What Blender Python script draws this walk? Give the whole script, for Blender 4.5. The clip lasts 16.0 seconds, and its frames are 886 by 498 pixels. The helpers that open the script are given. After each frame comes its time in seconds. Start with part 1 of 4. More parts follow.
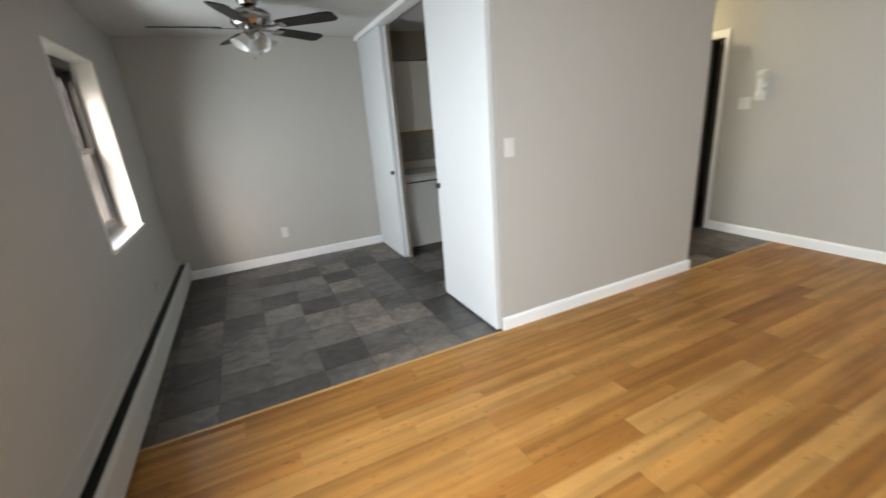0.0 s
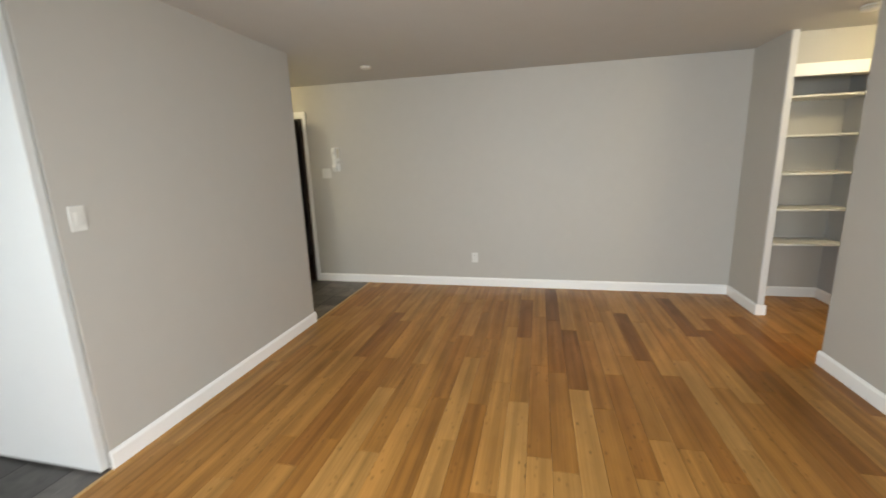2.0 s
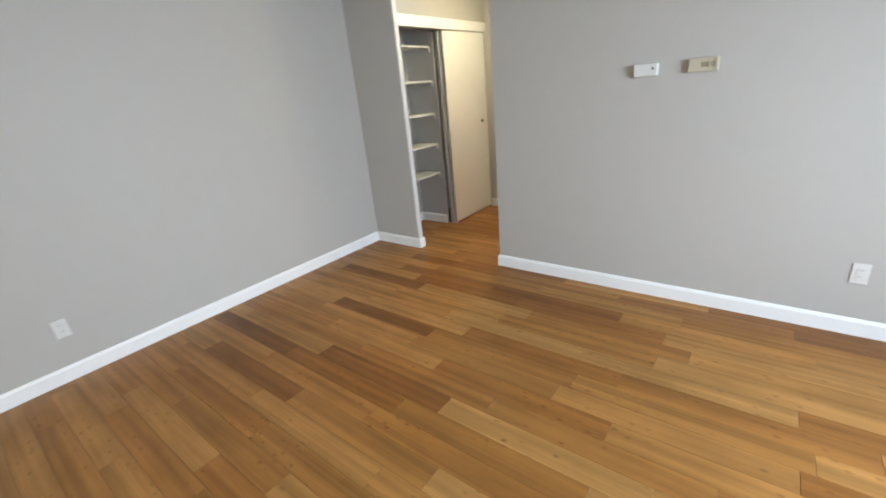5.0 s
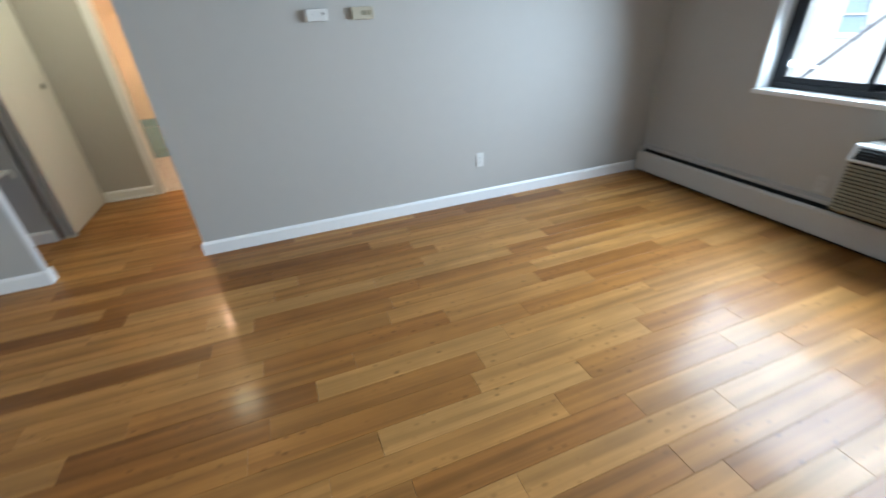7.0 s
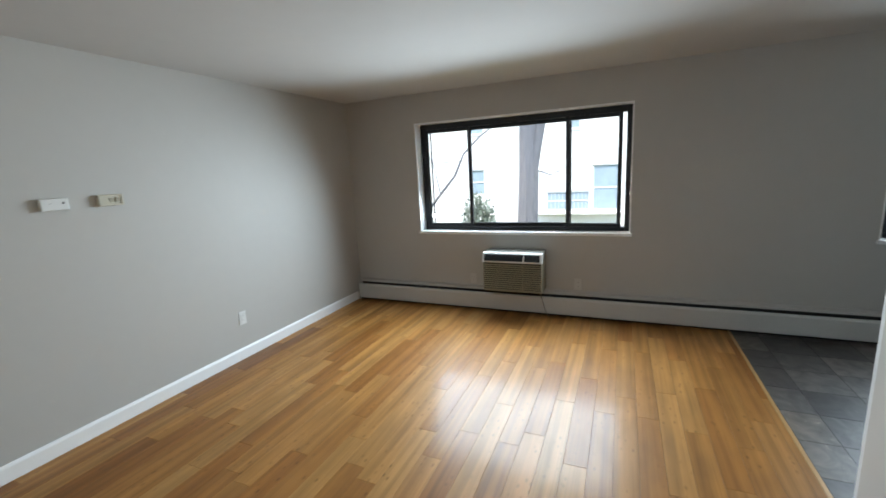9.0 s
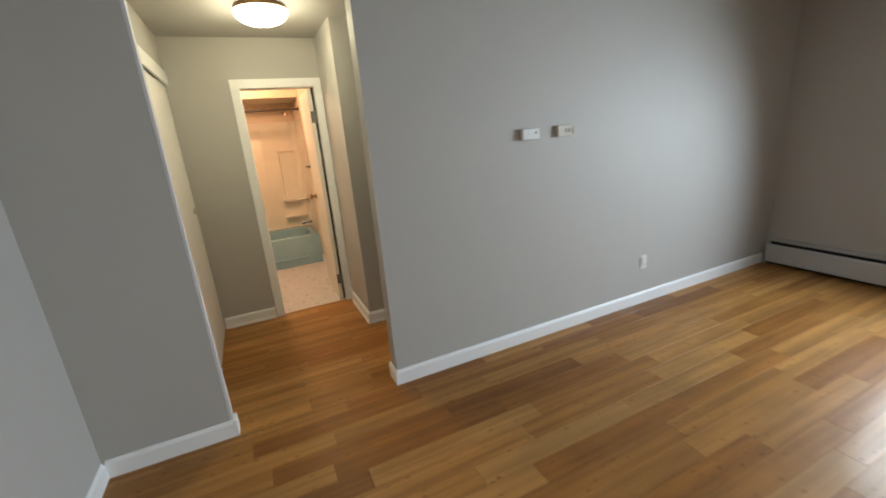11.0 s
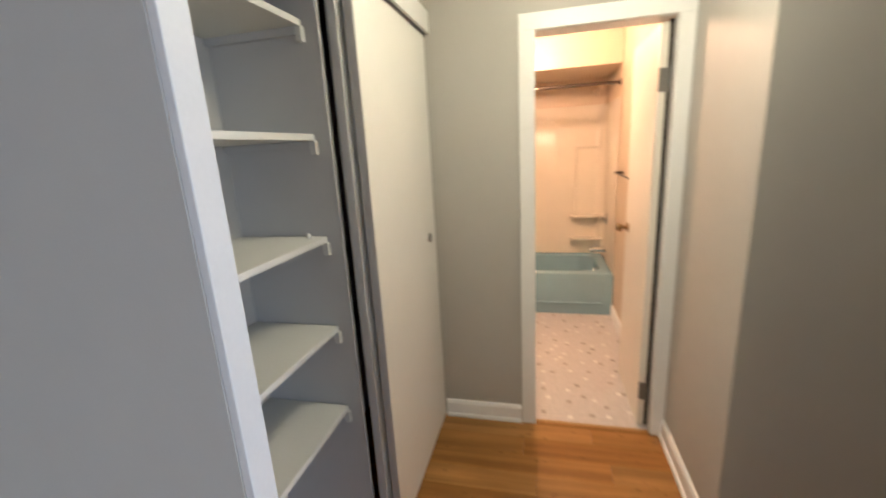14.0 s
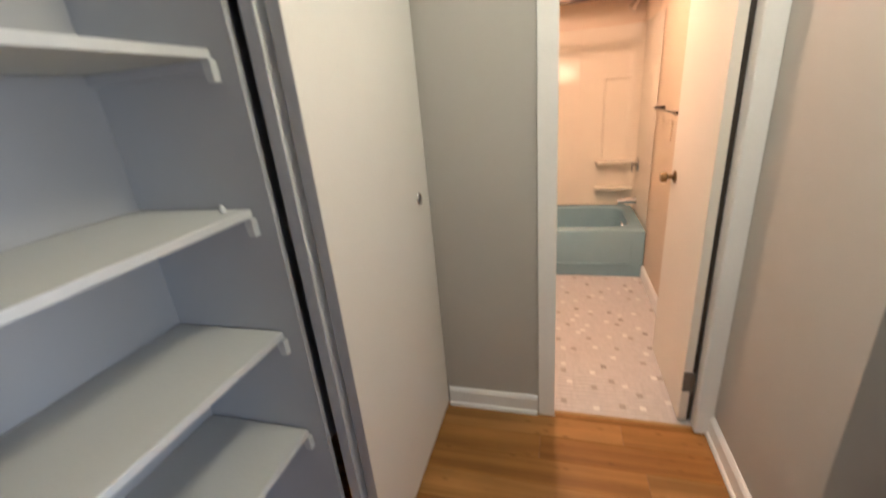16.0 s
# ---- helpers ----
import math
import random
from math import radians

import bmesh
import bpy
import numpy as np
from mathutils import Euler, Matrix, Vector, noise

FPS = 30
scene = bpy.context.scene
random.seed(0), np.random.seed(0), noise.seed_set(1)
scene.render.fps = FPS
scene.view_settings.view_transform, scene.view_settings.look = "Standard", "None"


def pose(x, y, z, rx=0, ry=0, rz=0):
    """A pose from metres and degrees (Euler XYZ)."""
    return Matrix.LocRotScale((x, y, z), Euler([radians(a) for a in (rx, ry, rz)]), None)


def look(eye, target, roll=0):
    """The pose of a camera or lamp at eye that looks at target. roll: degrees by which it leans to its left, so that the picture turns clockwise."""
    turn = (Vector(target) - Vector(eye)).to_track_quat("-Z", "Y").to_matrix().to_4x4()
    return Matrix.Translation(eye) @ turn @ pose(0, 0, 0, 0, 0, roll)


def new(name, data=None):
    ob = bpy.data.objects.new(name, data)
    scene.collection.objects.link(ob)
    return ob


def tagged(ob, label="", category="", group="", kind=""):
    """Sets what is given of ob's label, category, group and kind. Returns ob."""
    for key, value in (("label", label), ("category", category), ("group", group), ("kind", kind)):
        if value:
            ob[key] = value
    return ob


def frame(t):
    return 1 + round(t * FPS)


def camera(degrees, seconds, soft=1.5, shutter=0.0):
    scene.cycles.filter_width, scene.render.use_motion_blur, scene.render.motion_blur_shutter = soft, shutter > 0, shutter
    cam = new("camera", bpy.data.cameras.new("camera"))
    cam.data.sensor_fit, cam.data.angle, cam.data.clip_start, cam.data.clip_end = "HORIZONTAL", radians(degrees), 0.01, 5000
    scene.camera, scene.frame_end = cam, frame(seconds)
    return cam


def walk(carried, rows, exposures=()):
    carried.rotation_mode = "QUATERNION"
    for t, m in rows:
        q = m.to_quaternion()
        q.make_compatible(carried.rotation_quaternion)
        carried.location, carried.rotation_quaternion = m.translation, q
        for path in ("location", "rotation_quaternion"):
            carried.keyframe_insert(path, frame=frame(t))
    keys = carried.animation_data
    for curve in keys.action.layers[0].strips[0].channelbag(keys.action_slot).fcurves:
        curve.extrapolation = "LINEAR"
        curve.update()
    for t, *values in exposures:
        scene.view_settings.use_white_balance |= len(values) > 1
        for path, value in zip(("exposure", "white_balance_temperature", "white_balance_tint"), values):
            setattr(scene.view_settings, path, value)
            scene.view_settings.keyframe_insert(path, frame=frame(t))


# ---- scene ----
cam = camera(94.4, 16.0, soft=1.6, shutter=0.4)
PATH = [
    (0, (-0.085, -0.016, 1.484), (0.704, 1.717, 0.873), -4.6),
    (0.5, (-0.047, -0.185, 1.491), (1.119, 1.332, 0.908), -2.7),
    (1, (-0.046, -0.207, 1.492), (1.424, 1.042, 0.966), -2.4),
    (1.5, (-0.091, -0.08, 1.507), (1.642, 0.779, 0.999), -1.8),
    (2, (-0.031, 0.109, 1.47), (1.873, 0.56, 1.055), -2.0),
    (2.5, (0.184, 0.306, 1.474), (2.148, 0.435, 1.119), -2.4),
    (3, (0.319, 0.514, 1.477), (2.276, 0.296, 1.125), -2.4),
    (3.5, (0.425, 0.726, 1.471), (2.289, 0.102, 1.096), -3.4),
    (3.7, (0.509, 0.809, 1.466), (2.325, 0.069, 1.074), -3.5),
    (5.8, (1.823, 1.165, 1.515), (2.428, -0.52, 0.622), -2.0),
    (6, (1.887, 1.191, 1.515), (2.348, -0.518, 0.583), -0.7),
    (6.5, (2.191, 1.275, 1.512), (2.112, -0.391, 0.409), -1.5),
    (7, (2.377, 1.284, 1.449), (1.787, -0.354, 0.463), -3.1),
    (7.5, (2.683, 1.216, 1.444), (1.422, -0.027, 0.515), -0.2),
    (8, (2.973, 1.368, 1.487), (1.34, 0.449, 0.788), -0.7),
    (8.5, (3.191, 1.313, 1.51), (1.361, 0.658, 1.039), -2.2),
    (9, (3.348, 1.278, 1.574), (1.553, 0.481, 1.194), -3.1),
    (9.5, (3.593, 1.179, 1.548), (1.913, 0.194, 1.094), -2.2),
    (10, (3.765, 1.066, 1.564), (2.428, -0.323, 1.029), -1.6),
    (10.2, (3.787, 0.96, 1.576), (2.586, -0.545, 1.036), -1.9),
    (12.3, (3.539, -0.344, 1.515), (3.217, -2.237, 0.957), -4.3),
    (12.5, (3.517, -0.468, 1.515), (3.273, -2.367, 0.934), -2.7),
    (13, (3.561, -0.844, 1.527), (3.459, -2.745, 0.912), -2.4),
    (13.5, (3.634, -1.151, 1.53), (3.638, -3.04, 0.874), -5.1),
    (14, (3.631, -1.406, 1.531), (4.103, -3.291, 1.056), -3.3),
    (14.5, (3.612, -1.535, 1.574), (4.496, -3.308, 1.3), -3.6),
    (15, (3.676, -1.677, 1.623), (4.519, -3.49, 1.581), -5.8),
    (15.5, (3.714, -1.781, 1.573), (4.421, -3.626, 1.264), -5.8),
    (16, (3.659, -1.873, 1.474), (4.201, -3.663, 0.767), -5.3),
]
EXPOSURES = [
    (0.0, 2.88, 7000, 11), (1.0, 2.76, 7100, 11), (2.0, 2.62, 7400, 11), (3.0, 2.92, 6800, 10), (3.7, 2.84, 6500, 10), (6.0, 2.78, 6250, 11), (6.5, 2.72, 5900, 9), (7.0, 2.58, 5750, 5), (7.6, 2.40, 5700, 3),
    (8.5, 2.40, 5850, 4), (9.3, 2.36, 6450, 6), (10.2, 2.12, 6450, 7), (12.3, 2.62, 6400, 10), (13.0, 2.70, 6500, 11), (14.0, 2.68, 5900, 14), (15.0, 2.36, 5600, 16), (16.0, 2.62, 5600, 16),
]
walk(cam, [(t, look(eye, target, roll)) for t, eye, target, roll in PATH], EXPOSURES)
# ---- world, light ----
world = bpy.data.worlds.new("overcast")
scene.world = world
world.use_nodes = True
wn, wl = world.node_tree.nodes, world.node_tree.links
sky = wn.new("ShaderNodeTexSky")
sky.sky_type, sky.sun_disc = "NISHITA", False
sky.sun_elevation, sky.sun_rotation = radians(42), radians(200)
sky.air_density, sky.dust_density = 1.0, 4.0
wn["Background"].inputs["Strength"].default_value = 0.15
wl.new(sky.outputs["Color"], wn["Background"].inputs["Color"])

sun_data = bpy.data.lights.new("sun", "SUN")
sun_data.energy, sun_data.angle, sun_data.color = 1.5, radians(15), (1.0, 0.96, 0.9)
sun = new("sun", sun_data)
sun.matrix_world = look((0, 0, 20), (-12, -6, 0))


def lamp(name, kind, at, aim, energy, colour, size=0.2, size_y=None, spread=150):
    data = bpy.data.lights.new(name, kind)
    data.energy, data.color = energy, colour
    if kind == "AREA":
        data.size = size
        if size_y:
            data.shape, data.size_y = "RECTANGLE", size_y
        data.spread = radians(spread)
    else:
        data.shadow_soft_size = size
    ob = new(name, data)
    ob.matrix_world = look(at, aim)
    return ob


SKY_WHITE = (0.76, 0.89, 1.0)
lamp("sky_light_living", "AREA", (-0.895, 0.228, 1.46), (3, 0.0, 0.18), 18.2, SKY_WHITE, 2.12, 0.92, 138)
lamp("sky_light_dining", "AREA", (-0.945, 3.595, 1.44), (3, 3.595, 0.8), 4.7, SKY_WHITE, 0.80, 1.04, 150)
lamp("hall_bulb", "POINT", (3.47, -2.64, 2.27), (3.47, -2.64, 0), 2.0, (1.0, 0.89, 0.50), 0.1)
lamp("entry_bulb", "POINT", (4.22, 3.85, 2.26), (4.22, 3.85, 0), 3.4, (1.0, 0.90, 0.52), 0.1)
lamp("bath_bulb", "POINT", (3.71, -4.40, 2.24), (3.71, -4.40, 0), 9.5, (1.0, 0.58, 0.33), 0.05)

# ---- materials ----


def material(name, colour, rough=0.5, metal=0.0, bump=0.0, scale=40.0, vary=0.06, spec=0.5, stretch=(1, 1, 1), island=0.0, each=0.0, coat=0.0):
    """A painted or plain surface with variation at two scales and fine relief."""
    m = bpy.data.materials.new(name)
    m.use_nodes = True
    n, l = m.node_tree.nodes, m.node_tree.links
    b = n["Principled BSDF"]
    b.inputs["Roughness"].default_value, b.inputs["Metallic"].default_value = rough, metal
    b.inputs["Specular IOR Level"].default_value = spec
    b.inputs["Coat Weight"].default_value = coat
    co = n.new("ShaderNodeTexCoord")
    mp = n.new("ShaderNodeMapping")
    mp.inputs["Scale"].default_value = stretch
    l.new(co.outputs["Object"], mp.inputs["Vector"])
    fine, broad = n.new("ShaderNodeTexNoise"), n.new("ShaderNodeTexNoise")
    fine.inputs["Scale"].default_value, fine.inputs["Detail"].default_value = scale, 4
    broad.inputs["Scale"].default_value, broad.inputs["Detail"].default_value = scale * 0.045, 3
    l.new(mp.outputs["Vector"], fine.inputs["Vector"])
    l.new(mp.outputs["Vector"], broad.inputs["Vector"])
    add = n.new("ShaderNodeMath")
    add.operation = "ADD"
    l.new(fine.outputs["Fac"], add.inputs[0])
    l.new(broad.outputs["Fac"], add.inputs[1])
    rng = n.new("ShaderNodeMapRange")
    rng.inputs["From Min"].default_value, rng.inputs["From Max"].default_value = 0.6, 1.4
    rng.inputs["To Min"].default_value, rng.inputs["To Max"].default_value = 1 - vary, 1 + vary
    l.new(add.outputs["Value"], rng.inputs["Value"])
    value = rng.outputs["Result"]
    if each or island:
        src = n.new("ShaderNodeObjectInfo") if each else n.new("ShaderNodeNewGeometry")
        r2 = n.new("ShaderNodeMapRange")
        r2.inputs["To Min"].default_value, r2.inputs["To Max"].default_value = 1 - (each or island), 1 + (each or island)
        l.new(src.outputs["Random" if each else "Random Per Island"], r2.inputs["Value"])
        mul = n.new("ShaderNodeMath")
        mul.operation = "MULTIPLY"
        l.new(value, mul.inputs[0])
        l.new(r2.outputs["Result"], mul.inputs[1])
        value = mul.outputs["Value"]
    sc = n.new("ShaderNodeVectorMath")
    sc.operation = "SCALE"
    sc.inputs[0].default_value = colour
    l.new(value, sc.inputs["Scale"])
    l.new(sc.outputs["Vector"], b.inputs["Base Color"])
    if bump:
        bp = n.new("ShaderNodeBump")
        bp.inputs["Strength"].default_value, bp.inputs["Distance"].default_value = bump, 0.002
        l.new(fine.outputs["Fac"], bp.inputs["Height"])
        l.new(bp.outputs["Normal"], b.inputs["Normal"])
    return m


def bamboo_material(name, tones, knots=0.32):
    """Glossy bamboo planks: long fibre grain, darker strips, node marks, each plank its own tone. tones: (position, colour) rows."""
    m = bpy.data.materials.new(name)
    m.use_nodes = True
    n, l = m.node_tree.nodes, m.node_tree.links
    b = n["Principled BSDF"]
    co, info = n.new("ShaderNodeTexCoord"), n.new("ShaderNodeObjectInfo")
    push = n.new("ShaderNodeMath")
    push.operation = "MULTIPLY"
    push.inputs[1].default_value = 29.0
    l.new(info.outputs["Random"], push.inputs[0])
    comb = n.new("ShaderNodeCombineXYZ")
    l.new(push.outputs["Value"], comb.inputs["Z"])
    shift = n.new("ShaderNodeVectorMath")
    shift.operation = "ADD"
    l.new(comb.outputs["Vector"], shift.inputs[0])
    l.new(co.outputs["Object"], shift.inputs[1])

    def stretched(stretch):
        mp = n.new("ShaderNodeMapping")
        mp.inputs["Scale"].default_value = stretch
        l.new(shift.outputs["Vector"], mp.inputs["Vector"])
        return mp.outputs["Vector"]

    def noise_tex(stretch, detail):
        t = n.new("ShaderNodeTexNoise")
        t.inputs["Scale"].default_value, t.inputs["Detail"].default_value = 1.0, detail
        l.new(stretched(stretch), t.inputs["Vector"])
        return t.outputs["Fac"]

    def ranged(value, f0, f1, t0, t1):
        r = n.new("ShaderNodeMapRange")
        for key, v in (("From Min", f0), ("From Max", f1), ("To Min", t0), ("To Max", t1)):
            r.inputs[key].default_value = v
        l.new(value, r.inputs["Value"])
        return r.outputs["Result"]

    def times(p, q):
        k = n.new("ShaderNodeMath")
        k.operation = "MULTIPLY"
        l.new(p, k.inputs[0])
        l.new(q, k.inputs[1])
        return k.outputs["Value"]

    ramp = n.new("ShaderNodeValToRGB")
    e = ramp.color_ramp.elements
    e[0].position, e[0].color = tones[0][0], (*tones[0][1], 1)
    e[1].position, e[1].color = tones[-1][0], (*tones[-1][1], 1)
    for p, c in tones[1:-1]:
        e.new(p).color = (*c, 1)
    l.new(info.outputs["Random"], ramp.inputs["Fac"])
    fibre = ranged(noise_tex((1.6, 120, 3), 3), 0.3, 0.7, 0.92, 1.06)
    strip = ranged(noise_tex((0.5, 20, 3), 2), 0.32, 0.68, 0.74, 1.18)
    cloud = ranged(noise_tex((3.0, 9, 3), 3), 0.3, 0.7, 0.86, 1.12)
    vor = n.new("ShaderNodeTexVoronoi")
    vor.inputs["Scale"].default_value = 1.0
    l.new(stretched((14, 26, 3)), vor.inputs["Vector"])
    dot = ranged(vor.outputs["Distance"], 0.10, 0.27, 1.0, 0.0)
    gate = ranged(noise_tex((3.0, 5.0, 3), 1), 0.46, 0.58, 0.0, knots)
    knot = ranged(times(dot, gate), 0.0, 1.0, 1.0, 0.0)
    total = times(times(fibre, strip), times(cloud, knot))
    sc = n.new("ShaderNodeVectorMath")
    sc.operation = "SCALE"
    l.new(ramp.outputs["Color"], sc.inputs[0])
    l.new(total, sc.inputs["Scale"])
    l.new(sc.outputs["Vector"], b.inputs["Base Color"])
    b.inputs["Specular IOR Level"].default_value = 0.20
    b.inputs["Coat Weight"].default_value, b.inputs["Coat Roughness"].default_value = 0.145, 0.135
    l.new(ranged(cloud, 0.86, 1.12, 0.46, 0.38), b.inputs["Roughness"])
    return m


def slate_material():
    """Dark slate-look floor tile: cloudy charcoal with brown and pale veins."""
    m = bpy.data.materials.new("slate_tile")
    m.use_nodes = True
    n, l = m.node_tree.nodes, m.node_tree.links
    b = n["Principled BSDF"]
    co, info = n.new("ShaderNodeTexCoord"), n.new("ShaderNodeObjectInfo")
    comb = n.new("ShaderNodeCombineXYZ")
    for k in "XYZ":
        l.new(info.outputs["Random"], comb.inputs[k])
    shift = n.new("ShaderNodeVectorMath")
    shift.operation = "MULTIPLY_ADD"
    l.new(comb.outputs["Vector"], shift.inputs[0])
    shift.inputs[1].default_value = (31, 17, 43)
    l.new(co.outputs["Object"], shift.inputs[2])
    cloud, vein = n.new("ShaderNodeTexNoise"), n.new("ShaderNodeTexNoise")
    cloud.inputs["Scale"].default_value, cloud.inputs["Detail"].default_value, cloud.inputs["Distortion"].default_value = 7, 6, 1.2
    vein.inputs["Scale"].default_value, vein.inputs["Detail"].default_value, vein.inputs["Distortion"].default_value = 14, 8, 2.5
    l.new(shift.outputs["Vector"], cloud.inputs["Vector"])
    l.new(shift.outputs["Vector"], vein.inputs["Vector"])
    tone = n.new("ShaderNodeValToRGB")
    e = tone.color_ramp.elements
    e[0].position, e[0].color = 0.0, (0.028, 0.024, 0.022, 1)
    e[1].position, e[1].color = 1.0, (0.122, 0.101, 0.082, 1)
    for p, c in ((0.35, (0.047, 0.042, 0.039, 1)), (0.75, (0.080, 0.071, 0.065, 1))):
        e.new(p).color = c
    l.new(info.outputs["Random"], tone.inputs["Fac"])
    r = n.new("ShaderNodeMapRange")
    r.inputs["From Min"].default_value, r.inputs["From Max"].default_value = 0.3, 0.72
    r.inputs["To Min"].default_value, r.inputs["To Max"].default_value = 0.6, 1.85
    l.new(cloud.outputs["Fac"], r.inputs["Value"])
    rv = n.new("ShaderNodeMapRange")
    rv.inputs["From Min"].default_value, rv.inputs["From Max"].default_value = 0.62, 0.74
    rv.inputs["To Min"].default_value, rv.inputs["To Max"].default_value = 1.0, 1.7
    l.new(vein.outputs["Fac"], rv.inputs["Value"])
    mul = n.new("ShaderNodeMath")
    mul.operation = "MULTIPLY"
    l.new(r.outputs["Result"], mul.inputs[0])
    l.new(rv.outputs["Result"], mul.inputs[1])
    sc = n.new("ShaderNodeVectorMath")
    sc.operation = "SCALE"
    l.new(tone.outputs["Color"], sc.inputs[0])
    l.new(mul.outputs["Value"], sc.inputs["Scale"])
    l.new(sc.outputs["Vector"], b.inputs["Base Color"])
    b.inputs["Roughness"].default_value = 0.42
    bp = n.new("ShaderNodeBump")
    bp.inputs["Strength"].default_value, bp.inputs["Distance"].default_value = 0.25, 0.003
    l.new(cloud.outputs["Fac"], bp.inputs["Height"])
    l.new(bp.outputs["Normal"], b.inputs["Normal"])
    return m


def glass_material(name, tint=(1, 1, 1), rough=0.0):
    m = bpy.data.materials.new(name)
    m.use_nodes = True
    b = m.node_tree.nodes["Principled BSDF"]
    b.inputs["Base Color"].default_value = (*tint, 1)
    b.inputs["Transmission Weight"].default_value, b.inputs["Roughness"].default_value, b.inputs["IOR"].default_value = 1.0, rough, 1.45
    return m


def glow_material(name, colour, strength):
    m = bpy.data.materials.new(name)
    m.use_nodes = True
    b = m.node_tree.nodes["Principled BSDF"]
    b.inputs["Base Color"].default_value = (0.85, 0.82, 0.75, 1)
    b.inputs["Emission Color"].default_value, b.inputs["Emission Strength"].default_value = (*colour, 1), strength
    return m


WALL = material("greige_wall_paint", (0.468, 0.452, 0.425), 0.55, bump=0.10, scale=220, vary=0.02, spec=0.35)
CEIL = material("ceiling_paint", (0.54, 0.53, 0.515), 0.85, bump=0.25, scale=160, vary=0.02, spec=0.2)
TRIM = material("white_trim_paint", (0.86, 0.86, 0.86), 0.38, bump=0.05, scale=90, vary=0.025)
DOORW = material("white_door_paint", (0.85, 0.845, 0.82), 0.42, bump=0.05, scale=120, vary=0.02)
CREAM = material("cream_paint", (0.78, 0.74, 0.66), 0.45, bump=0.05, scale=120, vary=0.03)
CLOSET = material("closet_wall_paint", (0.47, 0.47, 0.475), 0.65, bump=0.10, scale=200, vary=0.025, spec=0.3)
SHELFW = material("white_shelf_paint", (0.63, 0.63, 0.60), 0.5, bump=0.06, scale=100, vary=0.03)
HEATER = material("heater_enamel", (0.53, 0.52, 0.495), 0.45, bump=0.04, scale=60, vary=0.04)
BLACK = material("slot_shade_black", (0.012, 0.012, 0.012), 0.6, vary=0.1)
WINFRAME = material("dark_bronze_aluminium", (0.022, 0.024, 0.028), 0.38, 0.4, vary=0.12, scale=60)
MARBLE = material("white_stone_sill", (0.78, 0.78, 0.77), 0.25, vary=0.06, scale=14)
CHROME = material("chrome", (0.75, 0.75, 0.75), 0.12, 1.0, vary=0.03)
BRONZE = material("aged_brass", (0.30, 0.19, 0.09), 0.3, 1.0, vary=0.15, scale=30)
STEEL = material("brushed_steel", (0.46, 0.46, 0.47), 0.38, 1.0, vary=0.06, scale=80)
NICKEL = material("dark_polished_nickel", (0.36, 0.34, 0.33), 0.18, 1.0, vary=0.06)
BLADE = material("espresso_fan_wood", (0.016, 0.012, 0.010), 0.55, spec=0.2, vary=0.3, scale=30, stretch=(1, 8, 1))
FROST = material("frosted_glass", (0.60, 0.60, 0.59), 0.25, vary=0.05, scale=20)
PLASTIC = material("white_plastic", (0.68, 0.675, 0.655), 0.35, vary=0.02)
BEIGE = material("aged_beige_plastic", (0.52, 0.47, 0.36), 0.45, vary=0.05)
ACTAN = material("tan_plastic", (0.29, 0.26, 0.18), 0.5, vary=0.06)
DARKP = material("dark_plastic_and_gap_shade", (0.018, 0.018, 0.019), 0.55, spec=0.2, vary=0.1)
TUB = material("teal_enamel", (0.26, 0.415, 0.50), 0.14, vary=0.03, scale=12, coat=0.3)
SURROUND = material("glossy_surround", (0.76, 0.69, 0.58), 0.2, spec=0.16, vary=0.02, scale=10)
BATHWALL = material("bath_wall_paint", (0.68, 0.55, 0.41), 0.4, bump=0.08, scale=180, vary=0.02)
GROUT = material("dark_grout", (0.035, 0.033, 0.032), 0.8, vary=0.2)
SUBWOOD = material("dark_floor_joint", (0.10, 0.05, 0.02), 0.7, vary=0.2)
PALEGROUT = material("pale_grout", (0.62, 0.56, 0.52), 0.8, vary=0.1)
EDGEWOOD = material("wood_edge_strip", (0.46, 0.27, 0.10), 0.3, vary=0.12, scale=60, stretch=(0.1, 1, 1))
BAMBOO = bamboo_material("bamboo", ((0.0, (0.246, 0.097, 0.020)), (0.1, (0.289, 0.122, 0.028)), (0.3, (0.327, 0.147, 0.036)), (0.7, (0.361, 0.172, 0.047)), (1.0, (0.391, 0.198, 0.059))))
DARK_BAMBOO = bamboo_material("dark_bamboo", ((0.0, (0.191, 0.075, 0.016)), (1.0, (0.234, 0.095, 0.022))), 0.2)
PALE_BAMBOO = bamboo_material("pale_bamboo", ((0.0, (0.374, 0.186, 0.054)), (1.0, (0.399, 0.206, 0.064))), 0.5)
SLATE = slate_material()
MOSAIC = material("pale_mosaic", (0.60, 0.565, 0.56), 0.3, vary=0.03, island=0.05)
MOSAIC_WHITE = material("white_mosaic", (0.86, 0.84, 0.81), 0.25, vary=0.03, island=0.05)
MOSAIC_BROWN = material("taupe_mosaic", (0.40, 0.355, 0.335), 0.3, vary=0.05, island=0.2)
GLASS = glass_material("window_glass")
GLASS.node_tree.nodes["Principled BSDF"].inputs["IOR"].default_value = 1.25
DARKWOOD_SHADE = material("dark_door_edge_and_gap_shade", (0.035, 0.024, 0.018), 0.5, vary=0.2)
CABINET = material("white_cabinet_laminate", (0.72, 0.72, 0.70), 0.4, vary=0.02)
COUNTER = material("pale_laminate_counter", (0.60, 0.57, 0.50), 0.35, vary=0.08, scale=90)
BACKSPLASH = material("taupe_backsplash", (0.36, 0.33, 0.28), 0.35, vary=0.35, scale=25, stretch=(0.3, 1, 4))
